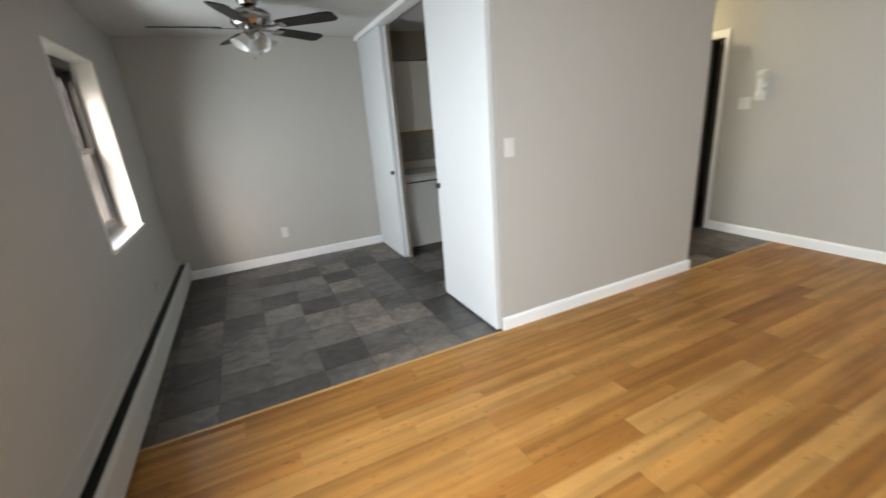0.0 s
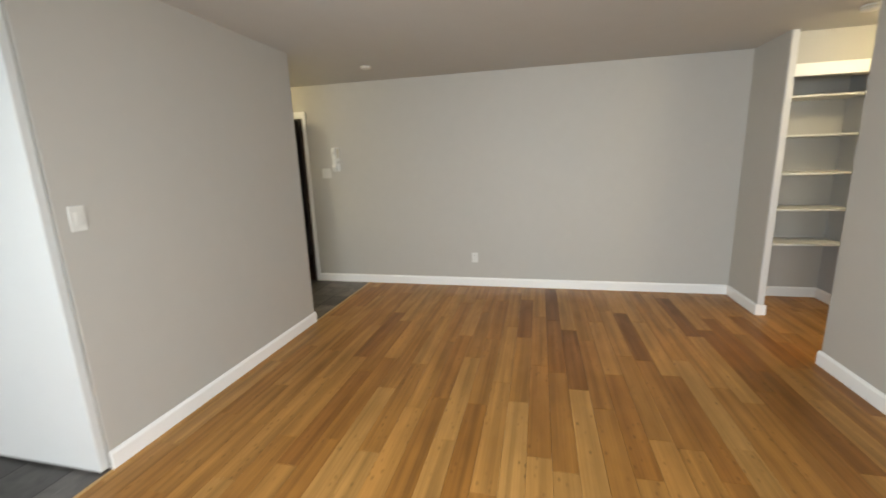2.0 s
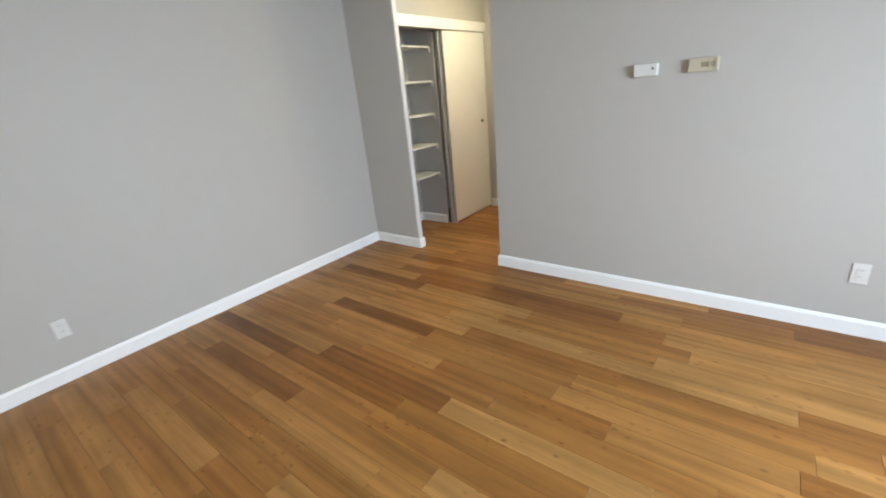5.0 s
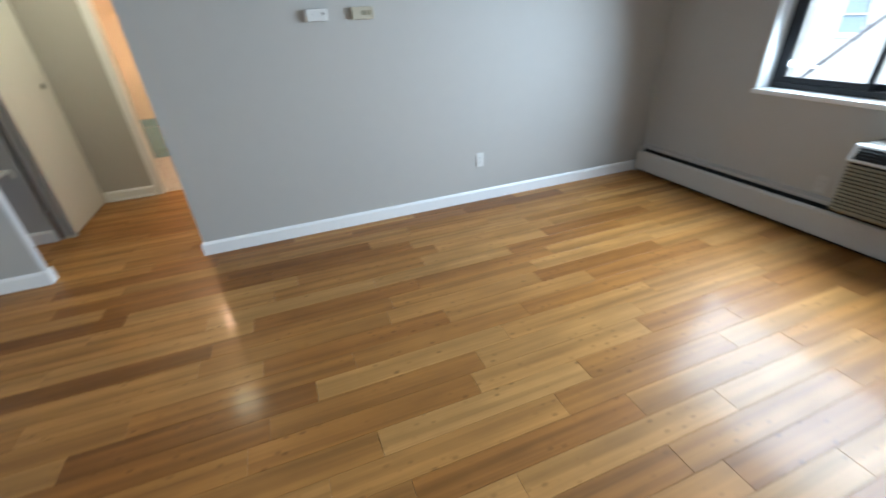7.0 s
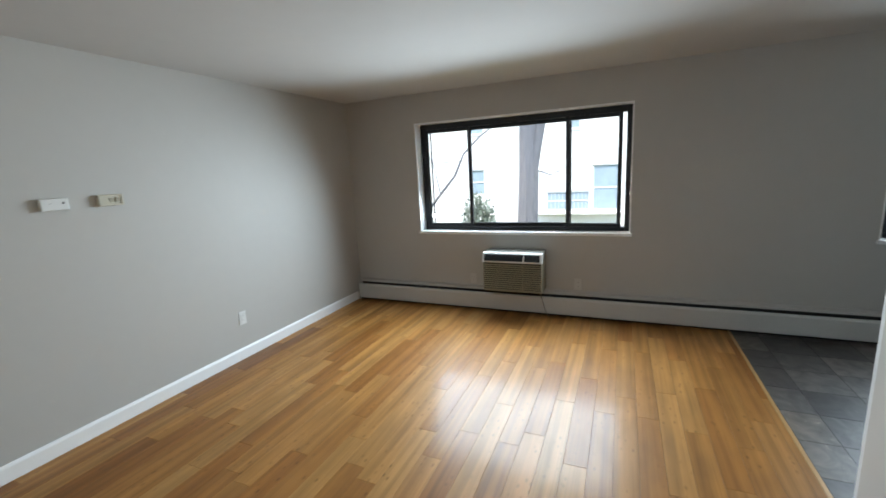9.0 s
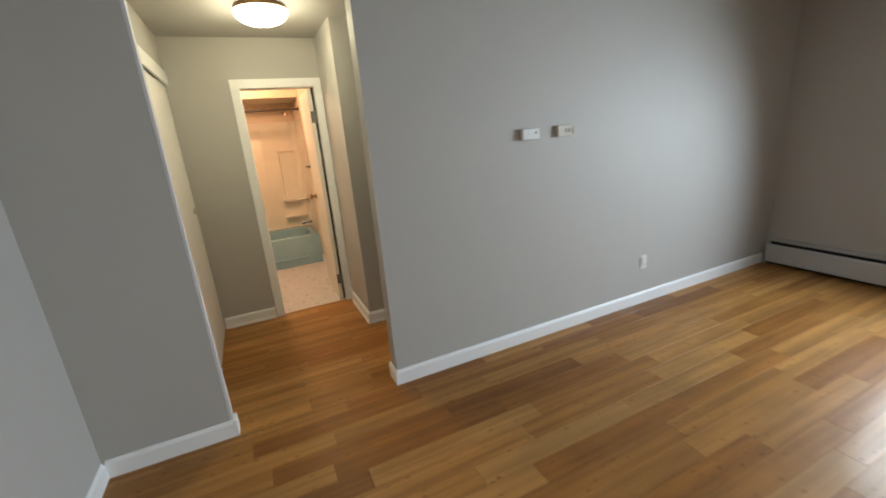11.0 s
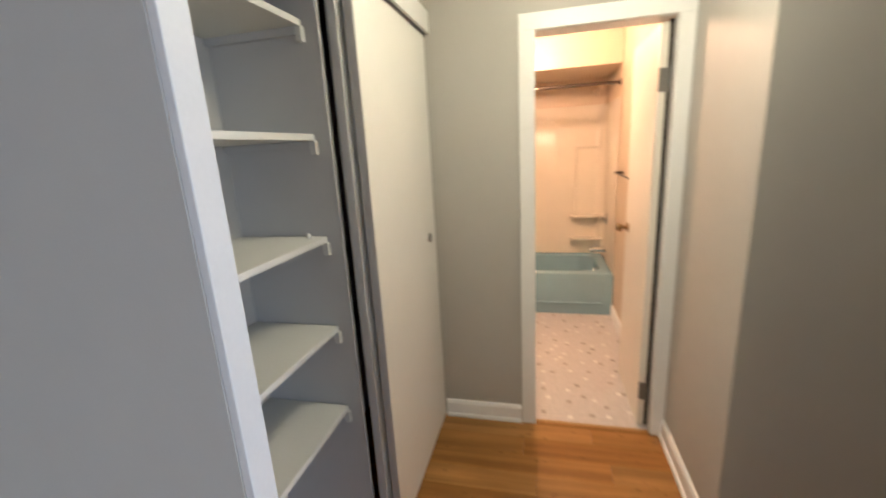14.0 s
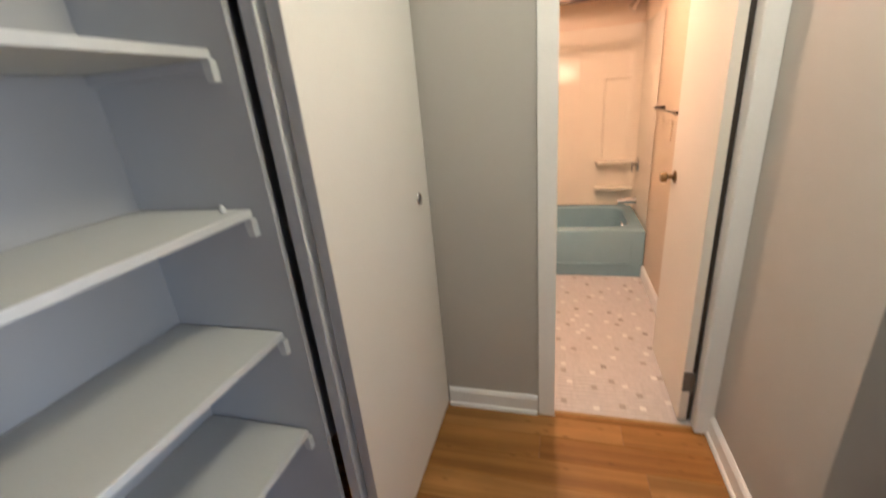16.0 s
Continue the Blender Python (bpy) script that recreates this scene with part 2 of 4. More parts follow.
# brown carries the shade of the kitchen soffit and a panel edge
SHADE_BROWN = material("shade_brown_paint", (0.26, 0.22, 0.17), 0.6, vary=0.05)
STUCCO = material("pale_facade", (0.78, 0.77, 0.75), 0.85, bump=0.3, scale=8, vary=0.06)
SHADE = material("facade_glass", (0.30, 0.37, 0.43), 0.15, vary=0.1, scale=4)
BARK = material("grey_bark", (0.155, 0.155, 0.17), 0.9, bump=0.8, scale=14, vary=0.3, stretch=(1, 1, 0.25))
LEAF = material("evergreen_leaf", (0.16, 0.19, 0.15), 0.6, vary=0.3, island=0.4)
GRASS = material("winter_lawn", (0.13, 0.14, 0.08), 0.95, vary=0.3, scale=6)
GLOWHALL = glow_material("lit_hall_glass", (1.0, 0.90, 0.68), 2.8)
GLOWBATH = glow_material("lit_bath_glass", (1.0, 0.7, 0.32), 1.2)
STEEL2 = material("dull_grey_edge", (0.50, 0.50, 0.52), 0.5, 0.1, vary=0.05)
DOORC = material("aged_white_door_paint", (0.80, 0.76, 0.69), 0.4, bump=0.05, scale=120, vary=0.02)
# trim white greyed down: a body shadow on the closet jamb, as colour
JAMBP = material("shade_greyed_white_paint", (0.66, 0.66, 0.67), 0.45, bump=0.06, scale=100, vary=0.03)
PANELP = material("pale_panel_paint", (0.62, 0.635, 0.64), 0.42, bump=0.05, scale=120, vary=0.02)
DARKMETAL = material("oil_rubbed_bronze", (0.09, 0.07, 0.055), 0.35, 0.8, vary=0.15, scale=30)
HINGE = material("tarnished_hinge_metal", (0.20, 0.19, 0.18), 0.45, 0.7, vary=0.3, scale=90)
ACTOP = material("grey_casing_top", (0.20, 0.19, 0.165), 0.55, vary=0.05)
# dark paint stands for the dimness beyond the entry door
CORRIDOR = material("dimmed_corridor_paint", (0.16, 0.14, 0.12), 0.7, vary=0.05)

# ---- mesh helpers ----


def box(bm, x0, x1, y0, y1, z0, z1, bev=0.0):
    """A box in bm, with its edges rounded off by bev."""
    got = bmesh.ops.create_cube(bm, size=1.0)
    vs = got["verts"]
    bmesh.ops.transform(bm, matrix=Matrix.LocRotScale(((x0 + x1) / 2, (y0 + y1) / 2, (z0 + z1) / 2), None, (abs(x1 - x0), abs(y1 - y0), abs(z1 - z0))), verts=vs)
    if bev:
        es = list({e for v in vs for e in v.link_edges})
        bmesh.ops.bevel(bm, geom=es, offset=bev, segments=2, profile=0.5, affect="EDGES")
    return bm


def boxes(*rows, bev=0.0):
    bm = bmesh.new()
    for r in rows:
        box(bm, *r, bev=bev)
    return bm


def rod(bm, a, b, r, r2=None, seg=14, cap=True):
    """A round bar from a to b."""
    a, b = Vector(a), Vector(b)
    d = b - a
    m = Matrix.Translation((a + b) / 2) @ d.to_track_quat("Z", "Y").to_matrix().to_4x4()
    bmesh.ops.create_cone(bm, cap_ends=cap, segments=seg, radius1=r, radius2=r if r2 is None else r2, depth=d.length, matrix=m)
    return bm


def lathe(bm, profile, seg=24, m=Matrix()):
    """Turns a profile of (radius, height) about z."""
    rings = []
    for r, z in profile:
        rings.append([bm.verts.new(m @ Vector((r * math.cos(2 * math.pi * i / seg), r * math.sin(2 * math.pi * i / seg), z))) for i in range(seg)])
    for p, q in zip(rings, rings[1:]):
        for i in range(seg):
            bm.faces.new((p[i], p[(i + 1) % seg], q[(i + 1) % seg], q[i]))
    for ring, flip in ((rings[0], True), (rings[-1], False)):
        if (ring[0].co - ring[seg // 2].co).length > 1e-4:
            bm.faces.new(ring[::-1] if flip else ring)
    return bm


def prism(bm, outline, lo, hi, axis="y"):
    """An outline in the plane across axis, drawn out from lo to hi."""
    def place(p, v):
        return (p[0], v, p[1]) if axis == "y" else (v, p[0], p[1]) if axis == "x" else (p[0], p[1], v)
    a = [bm.verts.new(place(p, lo)) for p in outline]
    b = [bm.verts.new(place(p, hi)) for p in outline]
    bm.faces.new(a)
    bm.faces.new(b[::-1])
    for i in range(len(a)):
        bm.faces.new((a[i], b[i], b[(i + 1) % len(a)], a[(i + 1) % len(a)]))
    bmesh.ops.recalc_face_normals(bm, faces=bm.faces)
    return bm


def mesh_of(name, bm, mat, smooth=False):
    me = bpy.data.meshes.new(name)
    bmesh.ops.recalc_face_normals(bm, faces=bm.faces)
    bm.to_mesh(me)
    bm.free()
    me.materials.append(mat)
    if smooth:
        for p in me.polygons:
            p.use_smooth = True
        me.set_sharp_from_angle(angle=radians(35))
    return me


def part(name, bm, mat, parent, label="", smooth=False):
    ob = new(name, mesh_of(name, bm, mat, smooth))
    ob.parent = parent
    return tagged(ob, label)


def thing(name, at, label, category, group="", kind=""):
    """An Empty at a thing's base."""
    ob = new(name)
    ob.empty_display_size = 0.1
    ob.matrix_world = at if isinstance(at, Matrix) else Matrix.Translation(at)
    return tagged(ob, label, category, group, kind)


def structure(name, bm, mat, label, category):
    return tagged(new(name, mesh_of(name, bm, mat)), label, category, kind="structure")


def holed(axis, lo, hi, u0, u1, z0, z1, holes):
    """A wall slab from lo to hi across axis, with rectangular holes (u0, u1, z0, z1) right through it."""
    us = sorted({u0, u1, *[h[0] for h in holes], *[h[1] for h in holes]})
    zs = sorted({z0, z1, *[h[2] for h in holes], *[h[3] for h in holes]})
    bm = bmesh.new()
    for ua, ub in zip(us, us[1:]):
        for za, zb in zip(zs, zs[1:]):
            cu, cz = (ua + ub) / 2, (za + zb) / 2
            if any(h[0] < cu < h[1] and h[2] < cz < h[3] for h in holes):
                continue
            if axis == "x":
                box(bm, lo, hi, ua, ub, za, zb)
            else:
                box(bm, ua, ub, lo, hi, za, zb)
    bmesh.ops.remove_doubles(bm, verts=bm.verts, dist=1e-5)
    return bm


# ---- the large structure ----
H = 2.41
XW, XE, YS, YN = -0.94, 4.68, -1.815, 4.98
WIN = (-0.90, 1.355, 0.863, 2.095)
DWIN = (3.14, 4.05, 0.83, 2.07)
ACY = (-0.04, 0.535, 0.30, 0.67)

structure("wall_west", holed("x", -1.19, XW, -1.91, 5.12, -0.1, H, [WIN, DWIN, ACY]), WALL, "warm grey painted outer wall with two window openings", "wall")
structure("wall_south", boxes((XW, 3.11, -1.925, YS, -0.1, H)), WALL, "warm grey painted living room wall", "wall")
structure("wall_east", holed("x", XE, 4.83, -6.05, 5.12, -0.1, H, [(2.932, 3.88, -0.1, 2.045)]), WALL, "warm grey painted long wall with the entry doorway", "wall")
structure("wall_stub", boxes((4.088, XE, -1.900, -1.850, -0.1, H)), WALL, "short grey wall beside the closet", "wall")
structure("wall_closet_divider", boxes((4.288, XE, -2.656, -2.64, -0.1, H)), CLOSET, "grey painted closet side wall", "wall")
structure("wall_closet_head", boxes((4.172, 4.305, -3.48, -1.900, 2.09, H)), WALL, "wall above the closet opening", "wall")
structure("wall_hall_end", holed("y", -3.60, -3.48, 1.5, XE, -0.1, H, [(3.060, 3.685, -0.1, 2.035)]), WALL, "grey hall end wall with the bathroom doorway", "wall")
structure("wall_hall_west", boxes((2.90, 3.013, -3.48, -2.93, -0.1, H), (1.6, 3.013, -2.93, -2.815, -0.1, H)), WALL, "grey hall wall turning into a side passage", "wall")
structure("wall_passage_end", boxes((1.5, 1.6, -2.93, -1.925, -0.1, H)), WALL, "plain wall at the side passage's end", "wall")
structure("wall_partition", boxes((1.347, 3.322, 2.20, 2.31, -0.1, H)), WALL, "warm grey partition between living room and kitchen", "wall")
structure("wall_entry_west", boxes((3.202, 3.322, 2.31, YN, -0.1, H)), WALL, "grey wall between kitchen and entry", "wall")
structure("wall_entry_north", boxes((3.322, XE, 4.25, 4.37, -0.1, H)), WALL, "plain wall at the end of the entry", "wall")
structure("wall_north", boxes((-1.19, XE, YN, 5.12, -0.1, H)), WALL, "warm grey painted dining area wall", "wall")
structure("wall_bath_west", boxes((2.905, 3.025, -6.05, -3.60, -0.1, H)), BATHWALL, "cream painted bathroom wall", "wall")
structure("wall_bath_south", boxes((3.025, XE, -6.05, -5.83, -0.1, H)), BATHWALL, "cream painted bathroom wall behind the tub", "wall")
structure("wall_bath_soffit", boxes((3.025, XE, -5.83, -5.07, 2.10, H)), BATHWALL, "lowered soffit over the bathtub", "soffit")
structure("ceiling", boxes((-1.19, 4.83, -6.05, 5.12, H, 2.55)), CEIL, "off-white lightly textured ceiling", "ceiling")
structure("subfloor", boxes((-1.19, 6.3, -6.05, 5.12, -0.2, -0.02)), SUBWOOD, "floor slab under the finishes", "floor")
# added shell past the door gap, dark by its colour
structure("corridor", boxes((6.2, 6.3, 1.5, 5.2, -0.02, 2.5), (4.83, 6.2, 1.4, 1.5, -0.02, 2.5), (4.83, 6.2, 5.1, 5.2, -0.02, 2.5), (4.83, 6.3, 1.4, 5.2, 2.5, 2.6)), CORRIDOR, "assumed common corridor outside the entry door, dimness painted in", "corridor")


def skirting(name, axis, face, out, lo, hi, shoe=0.0):
    """A moulded baseboard on a wall face; out is +1 or -1. shoe: how far a rounded shoe strip stands out at its foot."""
    o = [(face, 0.0), (face + out * (0.016 + shoe), 0.0)]
    if shoe:
        o += [(face + out * (0.016 + shoe), 0.010), (face + out * (0.016 + shoe * 0.6), 0.018), (face + out * 0.016, 0.021)]
    o += [(face + out * 0.016, 0.082), (face + out * 0.010, 0.095), (face + out * 0.006, 0.100), (face, 0.100)]
    bm = prism(bmesh.new(), o, lo, hi, "y" if axis == "x" else "x")
    return structure(name, bm, TRIM, "white painted baseboard", "baseboard")


skirting("baseboard_south", "y", YS, 1, -0.85, 3.11)
skirting("baseboard_south_end", "x", 3.11, 1, -1.941, YS + 0.016)
skirting("baseboard_east", "x", XE, -1, -1.834, 2.885)
skirting("baseboard_stub", "y", -1.850, 1, 4.072, XE - 0.016)
skirting("baseboard_partition", "y", 2.20, -1, 1.343, 3.322)
skirting("baseboard_partition_end", "x", 3.322, 1, 2.184, 4.25)
skirting("baseboard_north", "y", YN, -1, -0.86, 1.33)
skirting("baseboard_hall_end", "y", -3.48, 1, 3.745, 4.175, 0.010)
skirting("baseboard_hall_west", "x", 3.013, 1, -3.465, -2.799, 0.010)
skirting("baseboard_passage", "y", -2.815, 1, 1.6, 3.013, 0.010)
skirting("baseboard_passage_north", "y", -1.925, -1, 1.6, 3.11)
skirting("baseboard_closet_back", "x", XE, -1, -2.64, -1.900)
skirting("baseboard_closet_side", "y", -2.64, 1, 4.295, XE - 0.016)
skirting("baseboard_bath", "x", 3.025, 1, -5.07, -3.60)

# ---- windows ----


def window(name, y0, y1, z0, z1, label):
    """Opening lining, stone sill and dark frame; returns the structure to hang sashes on."""
    w = thing(name, (-1.1, (y0 + y1) / 2, z0), label, "window", kind="structure")
    off = Matrix.Translation(-w.location)

    def add(nm, bm, mat, lab="", parent=w):
        bmesh.ops.transform(bm, matrix=off, verts=bm.verts)
        return part(nm, bm, mat, parent, lab)

    add("lining", boxes((-1.19, XW + 0.004, y0, y0 + 0.012, z0, z1), (-1.19, XW + 0.004, y1 - 0.012, y1, z0, z1), (-1.19, XW + 0.004, y0 + 0.012, y1 - 0.012, z1 - 0.012, z1)), TRIM, "white painted window reveal")
    add("window_sill", boxes((-1.16, XW + 0.024, y0 - 0.012, y1 + 0.012, z0 - 0.018, z0 + 0.014), bev=0.004), MARBLE, "pale stone sill")
    a, b, c, d = y0 + 0.012, y1 - 0.012, z0 + 0.014, z1 - 0.012
    add("window_frame", boxes((-1.17, -1.065, a, a + 0.045, c, d), (-1.17, -1.065, b - 0.045, b, c, d), (-1.17, -1.065, a + 0.045, b - 0.045, d - 0.06, d), (-1.17, -1.065, a + 0.045, b - 0.045, c, c + 0.04), bev=0.003), WINFRAME, "dark bronze aluminium frame")
    return w, add, (a + 0.045, b - 0.045, c + 0.04, d - 0.06)


def sash(add, nm, y0, y1, z0, z1, x, wide=0.036, lab=""):
    """A framed pane, x at its room side."""
    s = add(nm, boxes((x - 0.032, x, y0, y0 + wide, z0, z1), (x - 0.032, x, y1 - wide, y1, z0, z1), (x - 0.032, x, y0 + wide, y1 - wide, z1 - wide, z1), (x - 0.032, x, y0 + wide, y1 - wide, z0, z0 + wide), bev=0.002), WINFRAME, lab)
    p = add("pane", boxes((x - 0.018, x - 0.014, y0 + wide - 0.004, y1 - wide + 0.004, z0 + wide - 0.004, z1 - wide + 0.004)), GLASS, "clear glass", s)
    p.visible_shadow = False
    return s


w1, add1, (a, b, c, d) = window("window_1", *WIN, "three-light sliding window in a dark bronze frame")
sash(add1, "sliding_sash", a, -0.28, c, d, -1.072, 0.038)
sash(add1, "fixed_sash", -0.335, 0.785, c, d, -1.115, 0.038)
sash(add1, "sliding_sash", 0.735, b - 0.035, c, d, -1.072, 0.038)
slit = add1("pane", boxes((-1.14, -1.136, b - 0.036, b, c, d)), GLASS, "narrow strip of glass")
slit.visible_shadow = False
add1("screen_stile", boxes((-1.13, -1.115, a + 0.05, a + 0.062, c, d)), WINFRAME)
add1("sash_latch", boxes((-1.072, -1.058, -0.312, -0.296, 1.43, 1.53), bev=0.003), WINFRAME, "small dark sash latch")
add1("sash_latch", boxes((-1.072, -1.05, b - 0.062, b - 0.04, 1.40, 1.46), bev=0.003), WINFRAME, "small dark sash latch")

w2, add2, (a, b, c, d) = window("window_2", *DWIN, "double-hung window in a dark bronze frame")
mid = (c + d) / 2
sash(add2, "upper_sash", a, b, mid - 0.02, d, -1.115, 0.042)
sash(add2, "lower_sash", a, b, c, mid + 0.022, -1.072, 0.042)
add2("sash_latch", boxes((-1.072, -1.05, (a + b) / 2 - 0.03, (a + b) / 2 + 0.03, mid + 0.022, mid + 0.034), bev=0.003), STEEL, "small steel sash lock")

# ---- baseboard heater ----
heater = thing("baseboard_heater", (-0.9, 1.6, 0), "long low off-white hydronic baseboard heater along the window wall", "heater")


def hpart(nm, bm, mat, lab=""):
    bmesh.ops.transform(bm, matrix=Matrix.Translation((0.9, -1.6, 0)), verts=bm.verts)
    return part(nm, bm, mat, heater, lab)


hpart("back_panel", prism(bmesh.new(), [(XW, 0), (XW + 0.008, 0), (XW + 0.008, 0.236), (XW + 0.040, 0.236), (XW + 0.044, 0.226), (XW + 0.048, 0.226), (XW + 0.045, 0.246), (XW + 0.008, 0.258), (XW, 0.262)], -1.772, 4.978), WALL)
# solid black fill: the slot's shade put in as colour, no fins modelled
hpart("shade_fill", boxes((XW + 0.009, XW + 0.088, -1.765, 4.97, 0.012, 0.192), (XW + 0.009, XW + 0.036, -1.765, 4.97, 0.192, 0.234)), BLACK, "black fill standing for the shade in the slot")
for ya, yb in ((-1.772, 2.415), (2.42, 4.978)):
    hpart("front_cover", prism(bmesh.new(), [(XW + 0.098, 0.034), (XW + 0.108, 0.030), (XW + 0.110, 0.036), (XW + 0.110, 0.190), (XW + 0.102, 0.206), (XW + 0.090, 0.210), (XW + 0.090, 0.207), (XW + 0.098, 0.202), (XW + 0.104, 0.188)], ya, yb), HEATER)
hpart("joint_cover", prism(bmesh.new(), [(XW + 0.088, 0.030), (XW + 0.111, 0.028), (XW + 0.113, 0.19), (XW + 0.104, 0.209), (XW + 0.088, 0.213)], 2.40, 2.435), HEATER, "splice plate over a cover joint")
hpart("end_cap", boxes((XW, XW + 0.112, -1.776, -1.768, 0.0, 0.25), bev=0.002), HEATER)

# ---- air conditioner ----
ac = thing("air_conditioner", (-0.8, 0.245, 0.27), "through-wall air conditioner with tan louvred front and white top vent", "air conditioner")
Y0, Y1 = -0.06, 0.56


def apart_of(nm, bm, mat, lab="", parent=ac):
    bmesh.ops.transform(bm, matrix=Matrix.Translation((0.8, -0.245, -0.27)), verts=bm.verts)
    return part(nm, bm, mat, parent, lab)


apart_of("sleeve", boxes((-1.24, XW - 0.001, -0.035, 0.53, 0.305, 0.665)), STEEL, "metal wall sleeve")
apart_of("case", prism(bmesh.new(), [(XW, 0.28), (-0.70, 0.28), (-0.672, 0.31), (-0.672, 0.595), (-0.70, 0.60), (XW, 0.60)], Y0 + 0.006, Y1 - 0.006), ACTAN, "tan plastic casing")
top = apart_of("vent_frame", prism(bmesh.new(), [(-0.74, 0.601), (-0.654, 0.601), (-0.650, 0.606), (-0.690, 0.690), (-0.698, 0.695), (-0.74, 0.695)], Y0, Y1), PLASTIC, "white plastic vent surround")
apart_of("case_top", boxes((XW, -0.741, Y0 + 0.004, Y1 - 0.004, 0.601, 0.692), bev=0.003), ACTOP, "grey casing top")
sl = Vector((-0.650 + 0.690, 0, 0.606 - 0.690))
for ya, yb in ((Y0 + 0.022, 0.368), (0.382, Y1 - 0.022)):
    q0, q1 = Vector((-0.690, 0, 0.690)) + sl * 0.13, Vector((-0.690, 0, 0.690)) + sl * 0.87
    nrm = Vector((0.084, 0, 0.040)).normalized() * 0.003
    apart_of("vent_opening", prism(bmesh.new(), [(q0.x + nrm.x, q0.z + nrm.z), (q1.x + nrm.x, q1.z + nrm.z), (q1.x - nrm.x, q1.z - nrm.z), (q0.x - nrm.x, q0.z - nrm.z)], ya, yb), DARKP, "black air outlet", top)
    for k in range(1, 4):
        p = q0 + (q1 - q0) * k / 4 + nrm * 1.4
        apart_of("vent_vane", rod(bmesh.new(), (p.x, ya + 0.004, p.z), (p.x, yb - 0.004, p.z), 0.0022, seg=6), DARKP, "", top)
# flat dark sheet on the case front paints the shade between louvres
apart_of("louvre_gap_shade", boxes((-0.6725, -0.6705, Y0 + 0.012, Y1 - 0.012, 0.300, 0.592)), DARKP, "dark sheet standing for the shade between the louvres")
for k in range(13):
    z = 0.305 + k * 0.0222
    apart_of("louvre", prism(bmesh.new(), [(-0.671, z), (-0.661, z - 0.003), (-0.658, z + 0.001), (-0.670, z + 0.011)], Y0 + 0.012, Y1 - 0.012), ACTAN)
apart_of("louvre_divider", boxes((-0.672, -0.6585, 0.362, 0.368, 0.298, 0.592)), ACTAN)
cord = bpy.data.curves.new("power_cord", "CURVE")
cord.dimensions, cord.bevel_depth = "3D", 0.004
sp = cord.splines.new("BEZIER")
pts = [(-0.70, 0.50, 0.285), (-0.80, 0.515, 0.245), (-0.823, 0.545, 0.13), (-0.821, 0.575, 0.04), (-0.818, 0.60, 0.008)]
sp.bezier_points.add(len(pts) - 1)
for bp_, p in zip(sp.bezier_points, pts):
    bp_.co = p
    bp_.handle_left_type = bp_.handle_right_type = "AUTO"
tmp = bpy.data.objects.new("power_cord", cord)
scene.collection.objects.link(tmp)
me = bpy.data.meshes.new_from_object(tmp.evaluated_get(bpy.context.evaluated_depsgraph_get()))
bpy.data.objects.remove(tmp)
me.materials.clear()
me.materials.append(ACTOP)
me.transform(Matrix.Translation((0.8, -0.245, -0.27)))
ob = new("power_cord", me)
ob.parent = ac
tagged(ob, "thin grey power cord over the heater cover")

# ---- wall plates ----


def plate_thing(kind, m, wide=0.072, high=0.118, gangs=1, label="", category="", group="", mat=None):
    """A wall plate whose local x runs along the wall, y out of it, z up; m stands at its centre on the wall."""
    t = thing(kind, m, label, category, group)
    bm = boxes((-wide / 2, wide / 2, 0, 0.006, -high / 2, high / 2), bev=0.0025)
    mat = mat or PLASTIC
    part("plate", bm, mat, t)
    for g in range(gangs):
        cx = (g - (gangs - 1) / 2) * 0.046
        if kind == "wall_outlet":
            for s in (-1, 1):
                face = part("socket", boxes((cx - 0.017, cx + 0.017, 0.0062, 0.009, s * 0.0195 - 0.0145, s * 0.0195 + 0.0145), bev=0.002), mat, t)
                for dx in (-0.007, 0.006):
                    part("slot", boxes((cx + dx - 0.001, cx + dx + 0.001, 0.0088, 0.0094, s * 0.0195 - 0.002, s * 0.0195 + 0.006)), DARKP, face)
        else:
            part("rocker", prism(bmesh.new(), [(0.006, -0.03), (0.009, -0.03), (0.0125, 0.03), (0.006, 0.03)], cx - 0.015, cx + 0.015, "x"), PLASTIC, t)
        for s in (-1, 1):
            part("screw", rod(bmesh.new(), (cx, 0.0058, s * (high / 2 - 0.009)), (cx, 0.0068, s * (high / 2 - 0.009)), 0.003, seg=8), PLASTIC, t)
    return t


OUTLET = "white duplex outlet on a grey wall"
plate_thing("wall_outlet", pose(XE, 0.838, 0.345, 0, 0, 90), label=OUTLET, category="outlet", group="wall outlets")
plate_thing("wall_outlet", pose(0.885, YS, 0.368, 0, 0, 0), label=OUTLET, category="outlet", group="wall outlets")
plate_thing("wall_outlet", pose(XW, 0.875, 0.337, 0, 0, -90), label="outlet painted over above the heater", category="outlet", group="wall outlets", mat=HEATER)
plate_thing("wall_outlet", pose(XW, -0.262, 0.337, 0, 0, -90), label="outlet painted over above the heater", category="outlet", group="wall outlets", mat=HEATER)
plate_thing("wall_outlet", pose(0.187, YN, 0.35, 0, 0, 180), label=OUTLET, category="outlet", group="wall outlets")
plate_thing("wall_outlet", pose(XW, 3.93, 0.345, 0, 0, -90), label="outlet painted over above the heater", category="outlet", group="wall outlets", mat=HEATER)
plate_thing("light_switch", pose(1.437, 2.20, 1.27, 0, 0, 180), label="white single rocker switch on the partition", category="switch")
plate_thing("light_switch", pose(XE, 2.668, 1.380, 0, 0, 90), 0.118, 0.118, 2, "white double switch beside the intercom", "switch")

